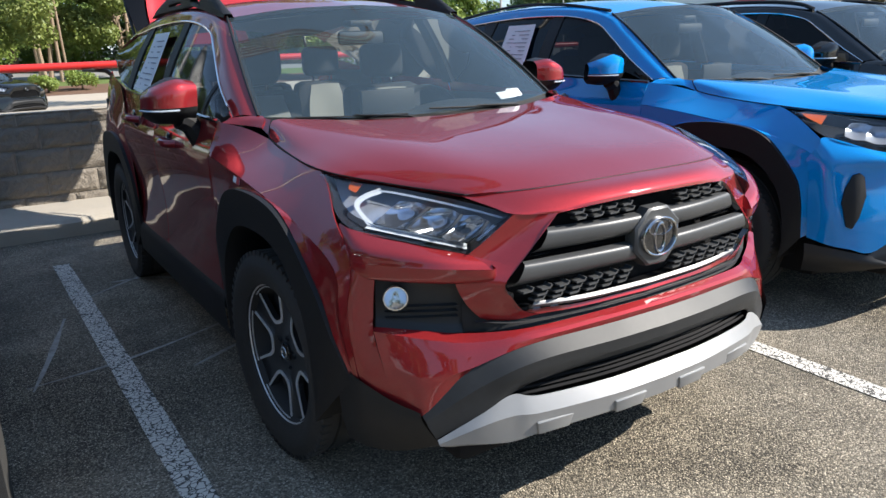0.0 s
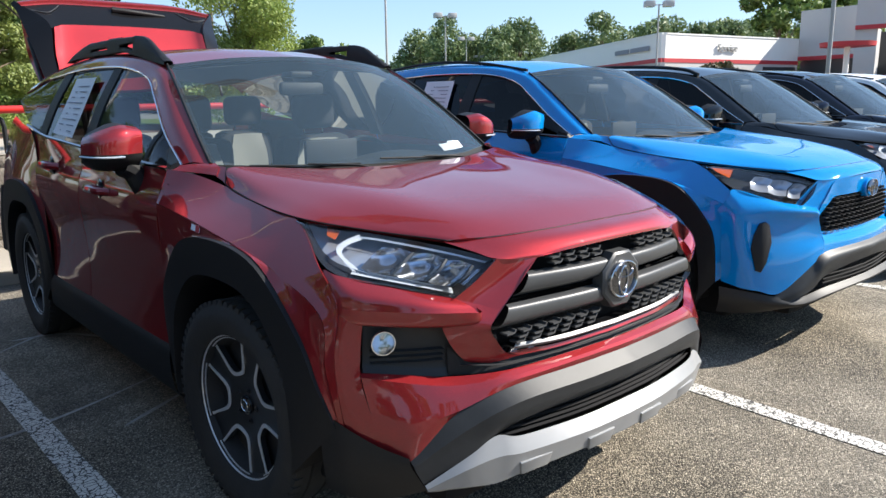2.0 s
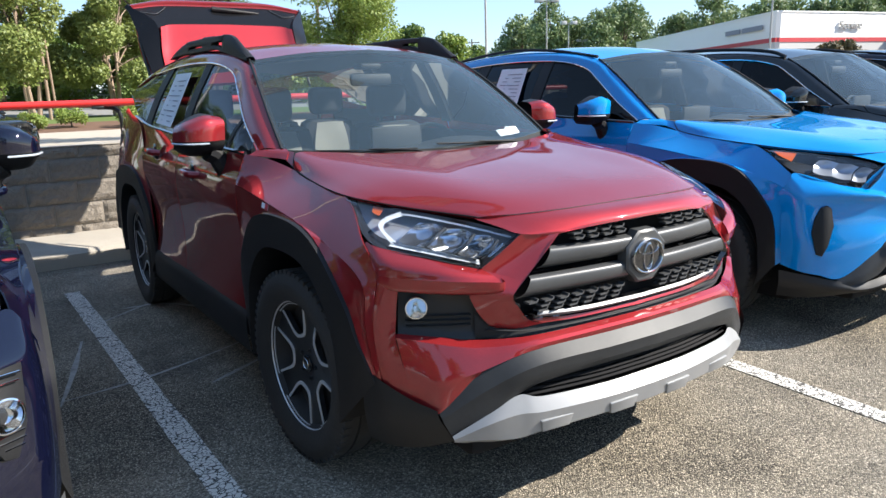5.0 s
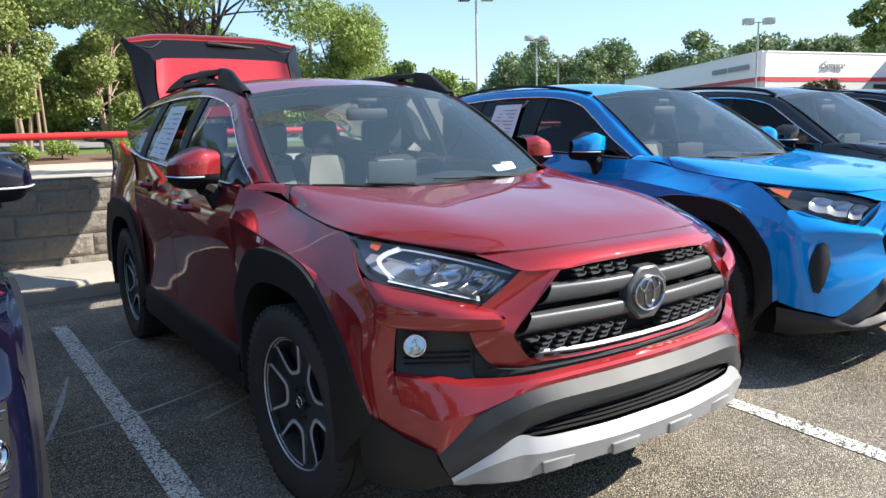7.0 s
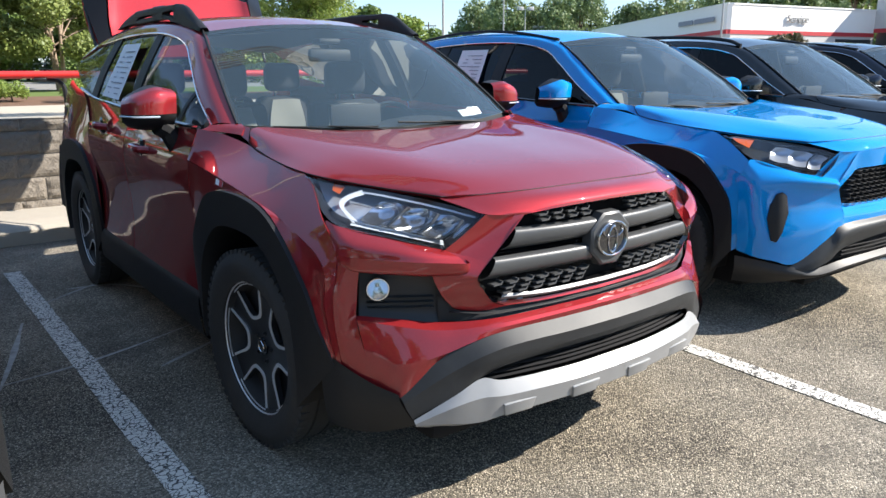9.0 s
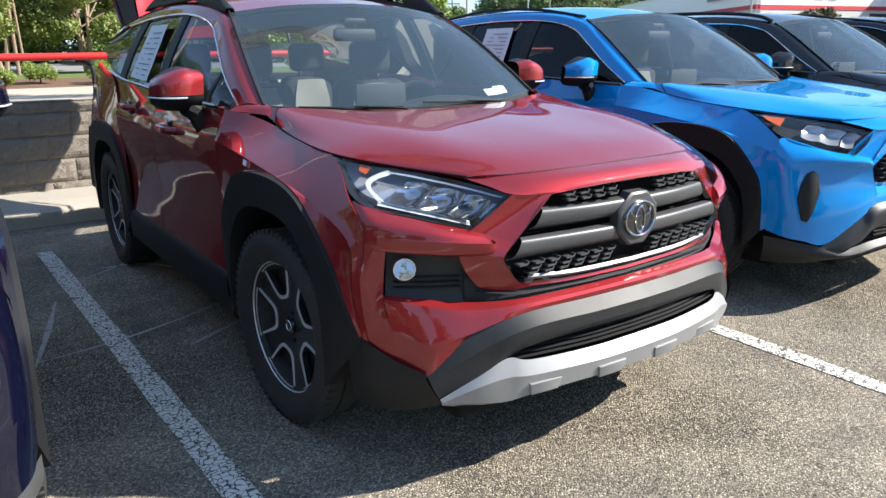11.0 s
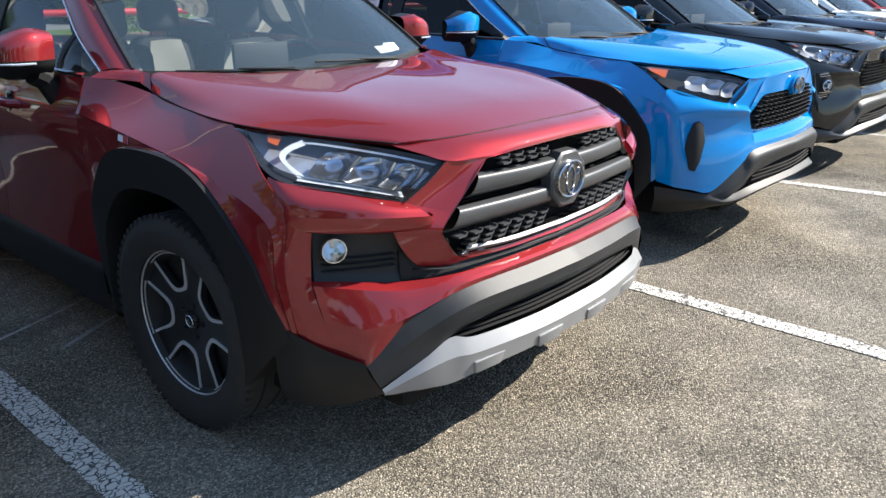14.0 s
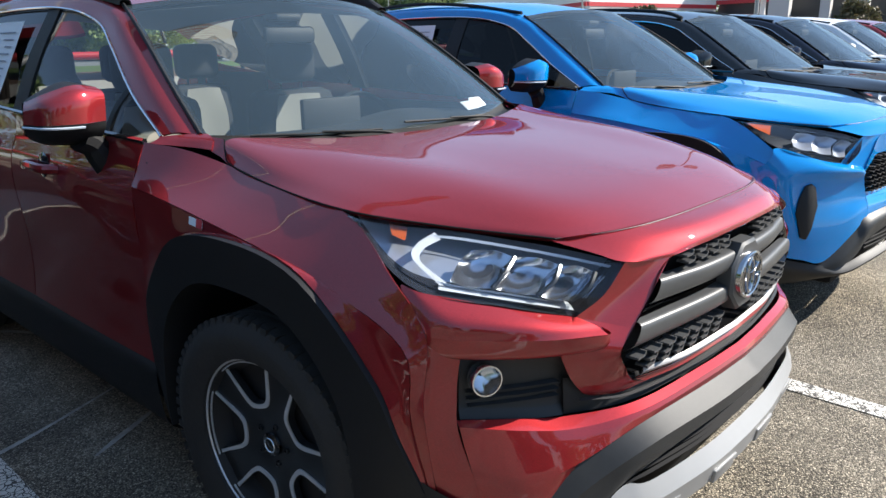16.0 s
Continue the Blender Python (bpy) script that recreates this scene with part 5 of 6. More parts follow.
def cabin(car, full):
    """What shows through the glass."""
    tub = box(-0.80, 0.80, 0.30, 3.35, 0.40, 0.46, 0.01)
    part("cabin_floor", tub, FABRIC_DARK, car)
    dash = loft([[(-0.70, 0.38, 1.115), (-0.35, 0.33, 1.11), (0, 0.31, 1.11), (0.35, 0.33, 1.11), (0.70, 0.38, 1.115)], [(-0.72, 0.62, 1.10), (-0.35, 0.60, 1.095), (0, 0.60, 1.095), (0.35, 0.60, 1.115), (0.72, 0.62, 1.10)], [(-0.74, 0.80, 1.06), (-0.35, 0.80, 1.05), (0, 0.80, 1.05), (0.35, 0.80, 1.09), (0.74, 0.80, 1.06)], [(-0.74, 0.84, 0.70), (-0.35, 0.84, 0.70), (0, 0.84, 0.70), (0.35, 0.84, 0.70), (0.74, 0.84, 0.70)]], 24, 5)
    part("dashboard", dash, DASH, car)
    part("display_screen", box(-0.15, 0.13, 0.70, 0.725, 1.07, 1.20, 0.008), DASH, car, "dash top display seen from behind")
    wheel_ = lathe([(-0.014, 0.175), (0.0, 0.189), (0.014, 0.175), (0.0, 0.161), (-0.014, 0.175)], "y", 36)
    joined(wheel_, box(-0.06, 0.06, -0.02, 0.02, -0.06, 0.05, 0.01))
    joined(wheel_, box(-0.17, 0.17, -0.01, 0.01, -0.02, 0.02, 0.005))
    bmesh.ops.transform(wheel_, matrix=pose(0.37, 0.93, 1.02, -22), verts=wheel_.verts[:])
    part("steering_wheel", wheel_, DASH, car)
    part("rear_mirror", box(-0.13, 0.11, 0.93, 0.96, 1.40, 1.465, 0.02), DASH, car)
    part("camera_housing", box(-0.06, 0.06, 0.95, 1.05, 1.485, 1.515, 0.012), DASH, car)
    part("headliner", mirrored(loft([[(0, 1.02, 1.565), (0, 2.0, 1.60), (0, 3.05, 1.55)], [(-0.57, 1.10, 1.515), (-0.60, 2.0, 1.56), (-0.60, 3.05, 1.49)]], 10, 4)), material("headliner", (0.16, 0.16, 0.155), 0.9) if "headliner" not in bpy.data.materials else bpy.data.materials["headliner"], car)
    rows = [(-0.37, 1.42), (0.37, 1.42)] + ([(-0.40, 2.35), (0.0, 2.37), (0.40, 2.35)] if full else [])
    for x, y in rows:
        w = 0.24 if y < 2 else 0.20
        st = part("seat", joined(box(x - w, x + w, y - 0.42, y + 0.10, 0.55, 0.72, 0.05), box(x - w, x + w, y + 0.0, y + 0.14, 0.68, 1.19, 0.06), None), FABRIC_DARK, car, "dark seat with light panels")
        part("seat_panel", loft([[(x - w * 0.62, y - 0.012, 0.74), (x, y - 0.006, 0.74), (x + w * 0.62, y - 0.012, 0.74)], [(x - w * 0.66, y - 0.014, 1.0), (x, y - 0.004, 1.0), (x + w * 0.66, y - 0.014, 1.0)], [(x - w * 0.50, y - 0.002, 1.165), (x, y - 0.008, 1.17), (x + w * 0.50, y - 0.002, 1.165)]], 8, 4), FABRIC_LIGHT, st, "light grey seat panel")
        part("headrest", box(x - 0.125, x + 0.125, y + 0.0, y + 0.11, 1.22, 1.41, 0.045, segments=3), FABRIC_DARK, st)
        part("headrest_post", joined(tube([(x - 0.06, y + 0.06, 1.16), (x - 0.06, y + 0.06, 1.25)], 0.006, 6), tube([(x + 0.06, y + 0.06, 1.16), (x + 0.06, y + 0.06, 1.25)], 0.006, 6)), CHROME, st)
    both_sides("cabin_trim", joined(box(-0.83, -0.82, 0.55, 3.3, 0.46, 1.12), box(-0.80, -0.79, 2.30, 3.1, 1.10, 1.24)), FABRIC_DARK, car)
    if full:
        part("seat_belt", loft([[(-0.66, 1.52, 1.30), (-0.52, 1.38, 0.95), (-0.22, 1.30, 0.72)], [(-0.62, 1.52, 1.30), (-0.47, 1.38, 0.95), (-0.18, 1.30, 0.74)]], 12, 1), FABRIC_DARK, car)
    for x0, y0, x1, y1 in ((-0.60, 0.365, -0.16, 0.268), (-0.06, 0.262, 0.42, 0.30)):
        bl = tube([(x0, y0, 1.143), ((x0 + x1) / 2, (y0 + y1) / 2 - 0.012, 1.133), (x1, y1, 1.128)], 0.0045, 6, n=12)
        joined(bl, tube([((x0 + x1) / 2, (y0 + y1) / 2 - 0.012, 1.138), (x1 - 0.04, y1 - 0.03, 1.126), (x1 + 0.02, y1 - 0.05, 1.112)], (0.004, 0.007), 6, n=8))
        for v in bl.verts:
            v.co.z -= 0.006
        part("wiper", bl, PLASTIC, car, "black windshield wiper")


def tail(car, col, gate_open):
    if not gate_open:
        part("tailgate", mirrored(loft([[(0, 3.22, 1.60), (-0.40, 3.20, 1.59), (-0.62, 3.12, 1.53)], [(0, 3.42, 1.30), (-0.45, 3.40, 1.30), (-0.80, 3.28, 1.22)], [(0, 3.62, 0.95), (-0.45, 3.60, 0.95), (-0.82, 3.46, 0.95)], [(0, 3.66, 0.72), (-0.45, 3.62, 0.72), (-0.84, 3.48, 0.72)]], 14, 5)), col, car)
        return
    # raised tailgate, hinged at the roof's rear edge: spoiler, window, lower panel, black sides, added shading flap
    glass_top = [(0, 3.40, 2.040), (-0.40, 3.39, 2.035), (-0.63, 3.36, 2.005)]
    glass_low = [(0, 3.23, 1.885), (-0.40, 3.22, 1.878), (-0.505, 3.19, 1.86)]
    gate = part("tailgate", solid(mirrored(loft([glass_top, [(0, 3.43, 2.085), (-0.40, 3.42, 2.078), (-0.645, 3.385, 2.035)], [(0, 3.75, 2.12), (-0.36, 3.74, 2.115), (-0.565, 3.68, 2.07)], [(0, 4.12, 2.125), (-0.36, 4.10, 2.12), (-0.49, 4.05, 2.09)], [(0, 4.20, 1.99), (-0.36, 4.18, 1.98), (-0.47, 4.12, 1.95)]], 16, 5)), 0.03), col, car, "raised tailgate")
    # unseen flap added below the gate's end to cast shade on the wall
    part("gate_panel", solid(mirrored(loft([[(0, 4.20, 1.99), (-0.36, 4.18, 1.98), (-0.47, 4.12, 1.95)], [(0, 4.24, 1.76), (-0.34, 4.22, 1.75), (-0.44, 4.16, 1.73)], [(0, 3.98, 1.45), (-0.32, 3.96, 1.46), (-0.43, 3.90, 1.48)]], 12, 4)), 0.03), col, gate)
    part("spoiler", solid(mirrored(loft([[(0, 3.13, 1.60), (-0.40, 3.12, 1.595), (-0.52, 3.10, 1.575)], [(0, 3.18, 1.72), (-0.40, 3.175, 1.715), (-0.52, 3.15, 1.70)], glass_low], 14, 5)), 0.03), col, gate, "red roof spoiler of the raised tailgate")
    part("rear_window", mirrored(loft([glass_low, [(0, 3.32, 1.968), (-0.40, 3.31, 1.963), (-0.55, 3.27, 1.938)], glass_top], 12, 5)), GATE_BLACK, gate, "dark rear window")
    both_sides("gate_side", solid(loft([[(-0.52, 3.10, 1.575), (-0.52, 3.15, 1.70), (-0.505, 3.19, 1.86), (-0.55, 3.27, 1.94), (-0.63, 3.36, 2.005), (-0.65, 3.39, 2.035)], [(-0.60, 3.08, 1.50), (-0.612, 3.15, 1.62), (-0.628, 3.22, 1.76), (-0.642, 3.31, 1.89), (-0.655, 3.37, 1.975), (-0.672, 3.40, 2.012)]], 20, 3), 0.02), GATE_BLACK, gate)
    part("wiper", tube([(-0.06, 3.36, 2.018), (0.08, 3.34, 2.008), (0.30, 3.345, 1.992)], (0.022, 0.010), 8, n=10), PLASTIC, gate)
    both_sides("gate_seam", tube([(-0.615, 3.335, 1.985), (-0.50, 3.30, 1.968), (-0.44, 3.335, 1.995), (-0.40, 3.372, 2.025)], 0.003, 6, n=16), BAR_GREY, gate)
    both_sides("gas_strut", tube([(-0.60, 3.12, 1.42), (-0.62, 3.32, 1.80)], 0.011, 8), BLACK_STEEL, gate)


def car_thing(m, col, style, label, turn=0.0, gate_open=False):
    car = empty("parked_car", m, label, "car", "row of parked cars")
    side_panels(car, col, style)
    nose(car, col, style)
    tail(car, col, gate_open)
    cabin(car, style == "adventure")
    under = joined(box(-0.78, 0.78, -0.52, 3.4, 0.20, 0.45, 0.03), box(-0.66, 0.66, -0.80, -0.5, 0.245, 0.40, 0.03))
    part("underbody", under, DEEP, car)
    part("engine_bay", box(-0.60, 0.60, -0.66, 0.36, 0.42, 0.93, 0.05), DEEP, car)
    for s, x in ((-1, -TRACK), (1, TRACK)):
        for y in (0, BASE):
            wheel(car, x, y, s, turn if y == 0 else 0)
    return car


red_car = car_thing(pose(0.02, 0, 0), RED, "adventure", "red compact crossover with black cladding and raised tailgate", 4.0, True)
# papers on the red car
part("dash_paper", plate([(0.36, 0.338, 1.140), (0.43, 0.345, 1.143), (0.50, 0.365, 1.150), (0.505, 0.405, 1.178), (0.44, 0.405, 1.180), (0.42, 0.388, 1.170), (0.365, 0.385, 1.168)], 0.002), PAPER, red_car, "white paper slip on the dashboard", smooth=False)
def window_sheet(car, paper=PAPER):
    """A printed price sheet stuck on the rear side window."""
    lo, hi = [(-0.866, 1.66, 1.215), (-0.870, 1.97, 1.232)], [(-0.718, 2.0, 1.502), (-0.712, 1.70, 1.502)]
    sheet = part("window_sheet", plate([*lo, *hi], 0.001), paper, car, "printed price sheet in the window", smooth=False)
    for k in range(9):
        u = 0.06 + 0.1 * k
        a, b = Vector((-0.8685, 1.69, 1.225)).lerp(Vector((-0.7205, 1.73, 1.495)), u), Vector((-0.8715, 1.94, 1.235)).lerp(Vector((-0.7235, 1.97, 1.495)), u)
        for v0, v1 in ((0.02, 0.30 + 0.16 * ((k * 37) % 3)), (0.66, 0.72 + 0.08 * ((k * 23) % 4))):
            up = Vector((0.0147, 0.004, 0.027)) * 0.2
            p, q = a.lerp(b, v0), a.lerp(b, v1)
            part("print_bar", plate([p, q, q + up, p + up], 0.0006), INK, sheet, smooth=False)


window_sheet(red_car)
tag_ = part("fender_label", plate([(-0.911, 0.140, 0.948), (-0.911, 0.205, 0.953), (-0.903, 0.212, 0.976), (-0.903, 0.147, 0.970)], 0.001), PAPER, red_car, "white and red paper label", smooth=False)
part("label_band", plate([(-0.9125, 0.140, 0.948), (-0.9125, 0.168, 0.950), (-0.9045, 0.175, 0.973), (-0.9045, 0.147, 0.970)], 0.001), BAND_RED, tag_, smooth=False)
blue_car = car_thing(pose(2.547, 0.157, 0), BLUE, "base", "bright blue compact crossover with black arches")
window_sheet(blue_car)
grey_car = car_thing(pose(4.955, 0.257, 0), BLACK, "plain_rail", "dark grey compact crossover with silver lip")
window_sheet(grey_car)
car_thing(pose(7.38, 0.35, 0), NAVY, "base", "dark blue compact crossover with tinted windows")
car_thing(pose(9.80, 0.45, 0), WHITE, "base", "clean white compact crossover with tinted windows")
car_thing(pose(12.25, 0.55, 0), RED, "base", "dark red compact crossover with tinted windows")
car_thing(pose(-2.63, 0.0, 0), NAVY, "plain_rail", "dark blue compact crossover with chrome fog bezel")


# ---- ground and setting ----
def ground_z(y):
    keys = [(-999, 0), (5, 0), (12, -0.2), (37, -0.2), (44, 0.1), (50, 0.3), (64, 0.65), (120, 1.0), (900, 4)]
    for (a, p), (b, q) in zip(keys, keys[1:]):
        if y <= b:
            return p + (q - p) * (y - a) / (b - a)
    return 4


gm = bmesh.new()
bands = [(-300, 0), (4.2, 0), (5.1, 0), (12, 0), (22, 1), (37.5, 2), (43.5, 3), (49.5, 4), (63, 3), (120, 3), (900, 3)]
rows_g = [[gm.verts.new((x, y, ground_z(y) if y < 4.3 or y > 5.2 else 0)) for x in (-400, -40, 0, 40, 120, 700)] for y, _ in bands]
for (a, b), (_, k) in zip(zip(rows_g, rows_g[1:]), bands):
    for i in range(5):
        gm.faces.new((a[i], a[i + 1], b[i + 1], b[i])).material_index = k
tagged(part("ground", gm, [ASPHALT, DRIVE, MULCH, GRASS, ROAD], smooth=False), "worn grey asphalt lot with drive, mulch, lawn and road beyond", "ground", kind="structure")

LINE_X = [(-6.38, 0), (-3.81, 0), (-1.205, -0.018), (1.215, 0.035), (3.86, -0.05), (6.44, 0), (9.0, 0), (11.6, 0)]
for x, lean in LINE_X:
    bm = bmesh.new()
    y0, y1, w = -1.9, 3.3, 0.052
    n = 40
    prev = None
    for k in range(n + 1):
        y = y0 + (y1 - y0) * k / n
        c = x + lean * (y + 0.4)
        row = [bm.verts.new((c - w + 0.006 * noise.noise((x, y * 3, 0)), y, 0.004)), bm.verts.new((c + w + 0.006 * noise.noise((x, y * 3, 5)), y, 0.004))]
        if prev:
            bm.faces.new((prev[0], prev[1], row[1], row[0]))
        prev = row
    tagged(part("parking_line", bm, LINE, smooth=False), "worn white painted parking line on the asphalt", "line", "parking lines", "structure")

# thin pale arcs painted on the asphalt for light thrown back by the cars
STREAK = material("pale_light_streak", (0.60, 0.58, 0.54), 0.9, grain=(25, (0.2, 0.19, 0.175), 1.2))
for pts, w in (([(-1.62, 1.15, 0), (-1.15, 1.24, 0), (-0.5, 1.52, 0), (0.3, 1.9, 0)], 0.016), ([(-1.60, 1.10, 0), (-1.50, 1.5, 0), (-1.38, 2.05, 0)], 0.02), ([(-1.05, 2.62, 0), (-0.78, 2.55, 0), (-0.55, 2.2, 0)], 0.022), ([(-0.95, 0.95, 0), (-0.6, 1.15, 0)], 0.018), ([(-1.25, 2.35, 0), (-0.85, 2.65, 0), (-0.6, 2.7, 0)], 0.016)):
    p = spline(pts, 24)
    bm = bmesh.new()
    prev = None
    for i, q in enumerate(p):
        way = (p[min(i + 1, 23)] - p[max(i - 1, 0)]).normalized()
        side = Vector((-way.y, way.x, 0)) * w * (0.5 + 0.5 * math.sin(math.pi * i / 23)) * (0.7 + 0.6 * noise.noise(q * 4))
        row = [bm.verts.new(q + side + Vector((0, 0, 0.003))), bm.verts.new(q - side + Vector((0, 0, 0.003)))]
        if prev:
            bm.faces.new((prev[0], prev[1], row[1], row[0]))
        prev = row
    tagged(part("tyre_scuff", bm, STREAK, smooth=False), "pale curved streak of reflected light painted on the asphalt", "scuff mark", "scuff marks", "structure")

# raised concrete strip before the wall
strip_k = [[(x, y, z) for x in (-60, 0, 60)] for y, z in ((4.2, -0.05), (4.21, 0.11), (4.25, 0.14), (5.0, 0.18))]
tagged(part("kerb", loft(strip_k, 24, 2, straight=True), CONCRETE), "pale concrete kerb strip before the wall", "kerb", kind="structure")

# split-face block wall
WALL_Y, WALL_BASE, COURSE, CAP, BLOCK_W = 4.93, 0.038, 0.2045, 0.108, 0.414
WALL_TOP = WALL_BASE + 4 * COURSE + CAP
wall = tagged(part("retaining_wall", box(-60, 60, WALL_Y + 0.016, WALL_Y + 0.27, 0.0, WALL_TOP - 0.006), MORTAR, smooth=False), "split-face block wall with pale mortar joints", "wall", kind="structure")


def block_mesh(seed, w, h):
    """A block's broken face: shallow, uneven, with chipped edges."""
    rnd = random.Random(seed)
    bm = bmesh.new()
    nx, nz = 14, 7 if h > 0.15 else 4
    def depth(i, k):
        if i in (0, nx) or k in (0, nz):
            return 0.012 + 0.004 * rnd.random()
        broad = 0.010 * noise.noise((i * 0.35 + seed * 7.1, k * 0.5, seed * 3.3))
        return 0.002 - broad - 0.007 * rnd.random() + (0.004 if i in (1, nx - 1) or k in (1, nz - 1) else 0)
    grid = [[bm.verts.new((w * i / nx, depth(i, k), h * k / nz)) for k in range(nz + 1)] for i in range(nx + 1)]
    for a, b in zip(grid, grid[1:]):
        for k in range(nz):
            bm.faces.new((a[k], b[k], b[k + 1], a[k + 1]))
    me = bpy.data.meshes.new("block")
    bm.to_mesh(me)
    bm.free()
    me.materials.append(BLOCK)
    return me


blocks = [block_mesh(k, BLOCK_W - 0.009, COURSE - 0.009) for k in range(6)]
cap_blocks = [block_mesh(20 + k, BLOCK_W - 0.006, CAP - 0.009) for k in range(4)]
pick = random.Random(4)
for row in range(5):
    for k in range(-16, 30):
        ob = new("block", blocks[pick.randrange(6)] if row < 4 else cap_blocks[pick.randrange(4)])
        ob.parent = wall
        ob.location = (k * BLOCK_W + (row % 2) * BLOCK_W / 2 - 0.115 + (0.05 if row == 4 else 0.0), WALL_Y - 0.006, WALL_BASE + row * COURSE + 0.0045)
cap = part("wall_cap", box(-60, 60, WALL_Y - 0.004, WALL_Y + 0.28, WALL_TOP - 0.004, WALL_TOP + 0.004), CONCRETE, wall)

# red pipe rail on black bent posts
rail = empty("guard_rail", pose(0, 0, 0), "red painted pipe rail on black bent posts", "railing")
part("rail_pipe", tube([(-40, WALL_Y + 0.10, 1.335), (40, WALL_Y + 0.10, 1.335)], 0.033, 14), RAIL_RED, rail, "red painted pipe")
for k in range(-4, 6):
    x = -0.47 + 2.9 * k
    part("rail_post", tube([(x, WALL_Y + 0.14, WALL_TOP), (x, WALL_Y + 0.14, 1.19), (x - 0.012, WALL_Y + 0.14, 1.25), (x - 0.055, WALL_Y + 0.14, 1.283), (x - 0.12, WALL_Y + 0.13, 1.292), (x - 0.20, WALL_Y + 0.11, 1.295)], 0.020, 10), BLACK_STEEL, rail, "bent black steel post")
    part("rail_bracket", box(x - 0.25, x - 0.15, WALL_Y + 0.07, WALL_Y + 0.13, 1.283, 1.308, 0.005), BLACK_STEEL, rail)

car_thing(pose(-0.75, 22.3, -0.2, 0, 0, 38), BLACK, "base", "black crossover parked on the far drive")


# ---- plants ----
def crown_mesh(name, seed, lumps, n, leaf, mat):
    """A crown of n small leaves gathered in lumps: rows of centre and radius."""
    rnd = np.random.RandomState(seed)
    lumps = np.array(lumps)
    weight = lumps[:, 3] ** 2
    which = rnd.choice(len(lumps), n, p=weight / weight.sum())
    way = rnd.normal(size=(n, 3))
    way /= np.linalg.norm(way, axis=1)[:, None]
    far = lumps[which, 3] * (0.55 + 0.5 * rnd.rand(n))
    mid = lumps[which, :3] + way * far[:, None] * [1, 1, 0.8]
    u = rnd.normal(size=(n, 3))
    u /= np.linalg.norm(u, axis=1)[:, None]
    v = np.cross(u, way + rnd.normal(size=(n, 3)) * 0.6)
    v /= np.linalg.norm(v, axis=1)[:, None] + 1e-6
    size = leaf * (0.6 + 0.8 * rnd.rand(n))[:, None]
    verts = np.stack([mid - u * size, mid + v * size * 0.55, mid + u * size, mid - v * size * 0.55], 1).reshape(-1, 3)
    me = bpy.data.meshes.new(name)
    me.vertices.add(4 * n)
    me.vertices.foreach_set("co", verts.ravel())
    me.loops.add(4 * n)
    me.loops.foreach_set("vertex_index", np.arange(4 * n))
    me.polygons.add(n)
    me.polygons.foreach_set("loop_start", np.arange(n) * 4)
    me.update()
    me.validate()
    me.materials.append(mat)
    return me


def tree(x, y, height, radius, base, seed, n=7000, leaf=0.16, mat=LEAF_B, bark=BARK, stems=1, label="leafy green tree", group="", lump=0.34, squash=1.0):
    """Trunk and limbs, and a crown of leaf lumps with gaps between them."""
    rnd = random.Random(seed)
    z0 = ground_z(y)
    root = empty("tree", pose(x, y, z0), label, "tree", group)
    lumps, wood = [], bmesh.new()
    count = 30
    for k in range(count):
        a, r = rnd.uniform(0, 6.28), radius * math.sqrt(rnd.random()) * 0.78
        t = rnd.random()
        z = base + (height - base) * t
        limit = radius * math.sqrt(max(0.05, 1 - (2 * t - 0.85) ** 2 * 0.8))
        r = min(r, limit * 0.85)
        lumps.append((r * math.cos(a), r * math.sin(a) * squash, z, radius * rnd.uniform(lump * 0.7, lump * 1.25)))
    for s in range(stems):
        a = 6.28 * s / stems + rnd.random()
        foot = Vector((0.25 * math.cos(a), 0.25 * math.sin(a), -0.1)) if stems > 1 else Vector((0, 0, -0.1))
        top = Vector((radius * 0.25 * math.cos(a), radius * 0.25 * math.sin(a), height * 0.75)) if stems > 1 else Vector((rnd.uniform(-0.3, 0.3), rnd.uniform(-0.3, 0.3), height * 0.8))
        mid = foot.lerp(top, 0.5) + Vector((rnd.uniform(-0.2, 0.2), rnd.uniform(-0.2, 0.2), 0))
        r0 = max(0.06, height * 0.022) / (1.5 if stems > 1 else 1)
        tube([foot, mid, top], (r0, r0 * 0.3), 8, wood, n=7)
        for q in lumps[s :: stems][:8]:
            start = foot.lerp(top, rnd.uniform(0.35, 0.8))
            end = Vector(q[:3])
            tube([start, start.lerp(end, 0.5) + Vector((0, 0, 0.15)), end], (r0 * 0.4, r0 * 0.1), 5, wood, caps=False, n=5)
    part("trunk", wood, bark, root)
    ob = new("crown", crown_mesh("crown", seed, lumps, n, leaf, mat))
    ob.parent = root
    return root


def bush(x, y, w, h, seed, mat, label, z=None, n=2500, leaf=0.06):
    rnd = random.Random(seed)
    root = empty("shrub", pose(x, y, ground_z(y) if z is None else z), label, "shrub", "shrubs")
    lumps = [(rnd.uniform(-0.5, 0.5) * w, rnd.uniform(-0.5, 0.5) * w, h * rnd.uniform(0.3, 0.8), w * rnd.uniform(0.2, 0.34)) for _ in range(12)]
    ob = new("foliage", crown_mesh("foliage", seed, lumps, n, leaf, mat))
    ob.parent = root
    part("stem", tube([(0, 0, -0.1), (0, 0, h * 0.6)], (0.05, 0.02), 6), BARK, root)


EYE0 = Vector((-1.85, -2.45))


def polar(az, d):
    return EYE0.x + d * math.sin(radians(az)), EYE0.y + d * math.cos(radians(az))


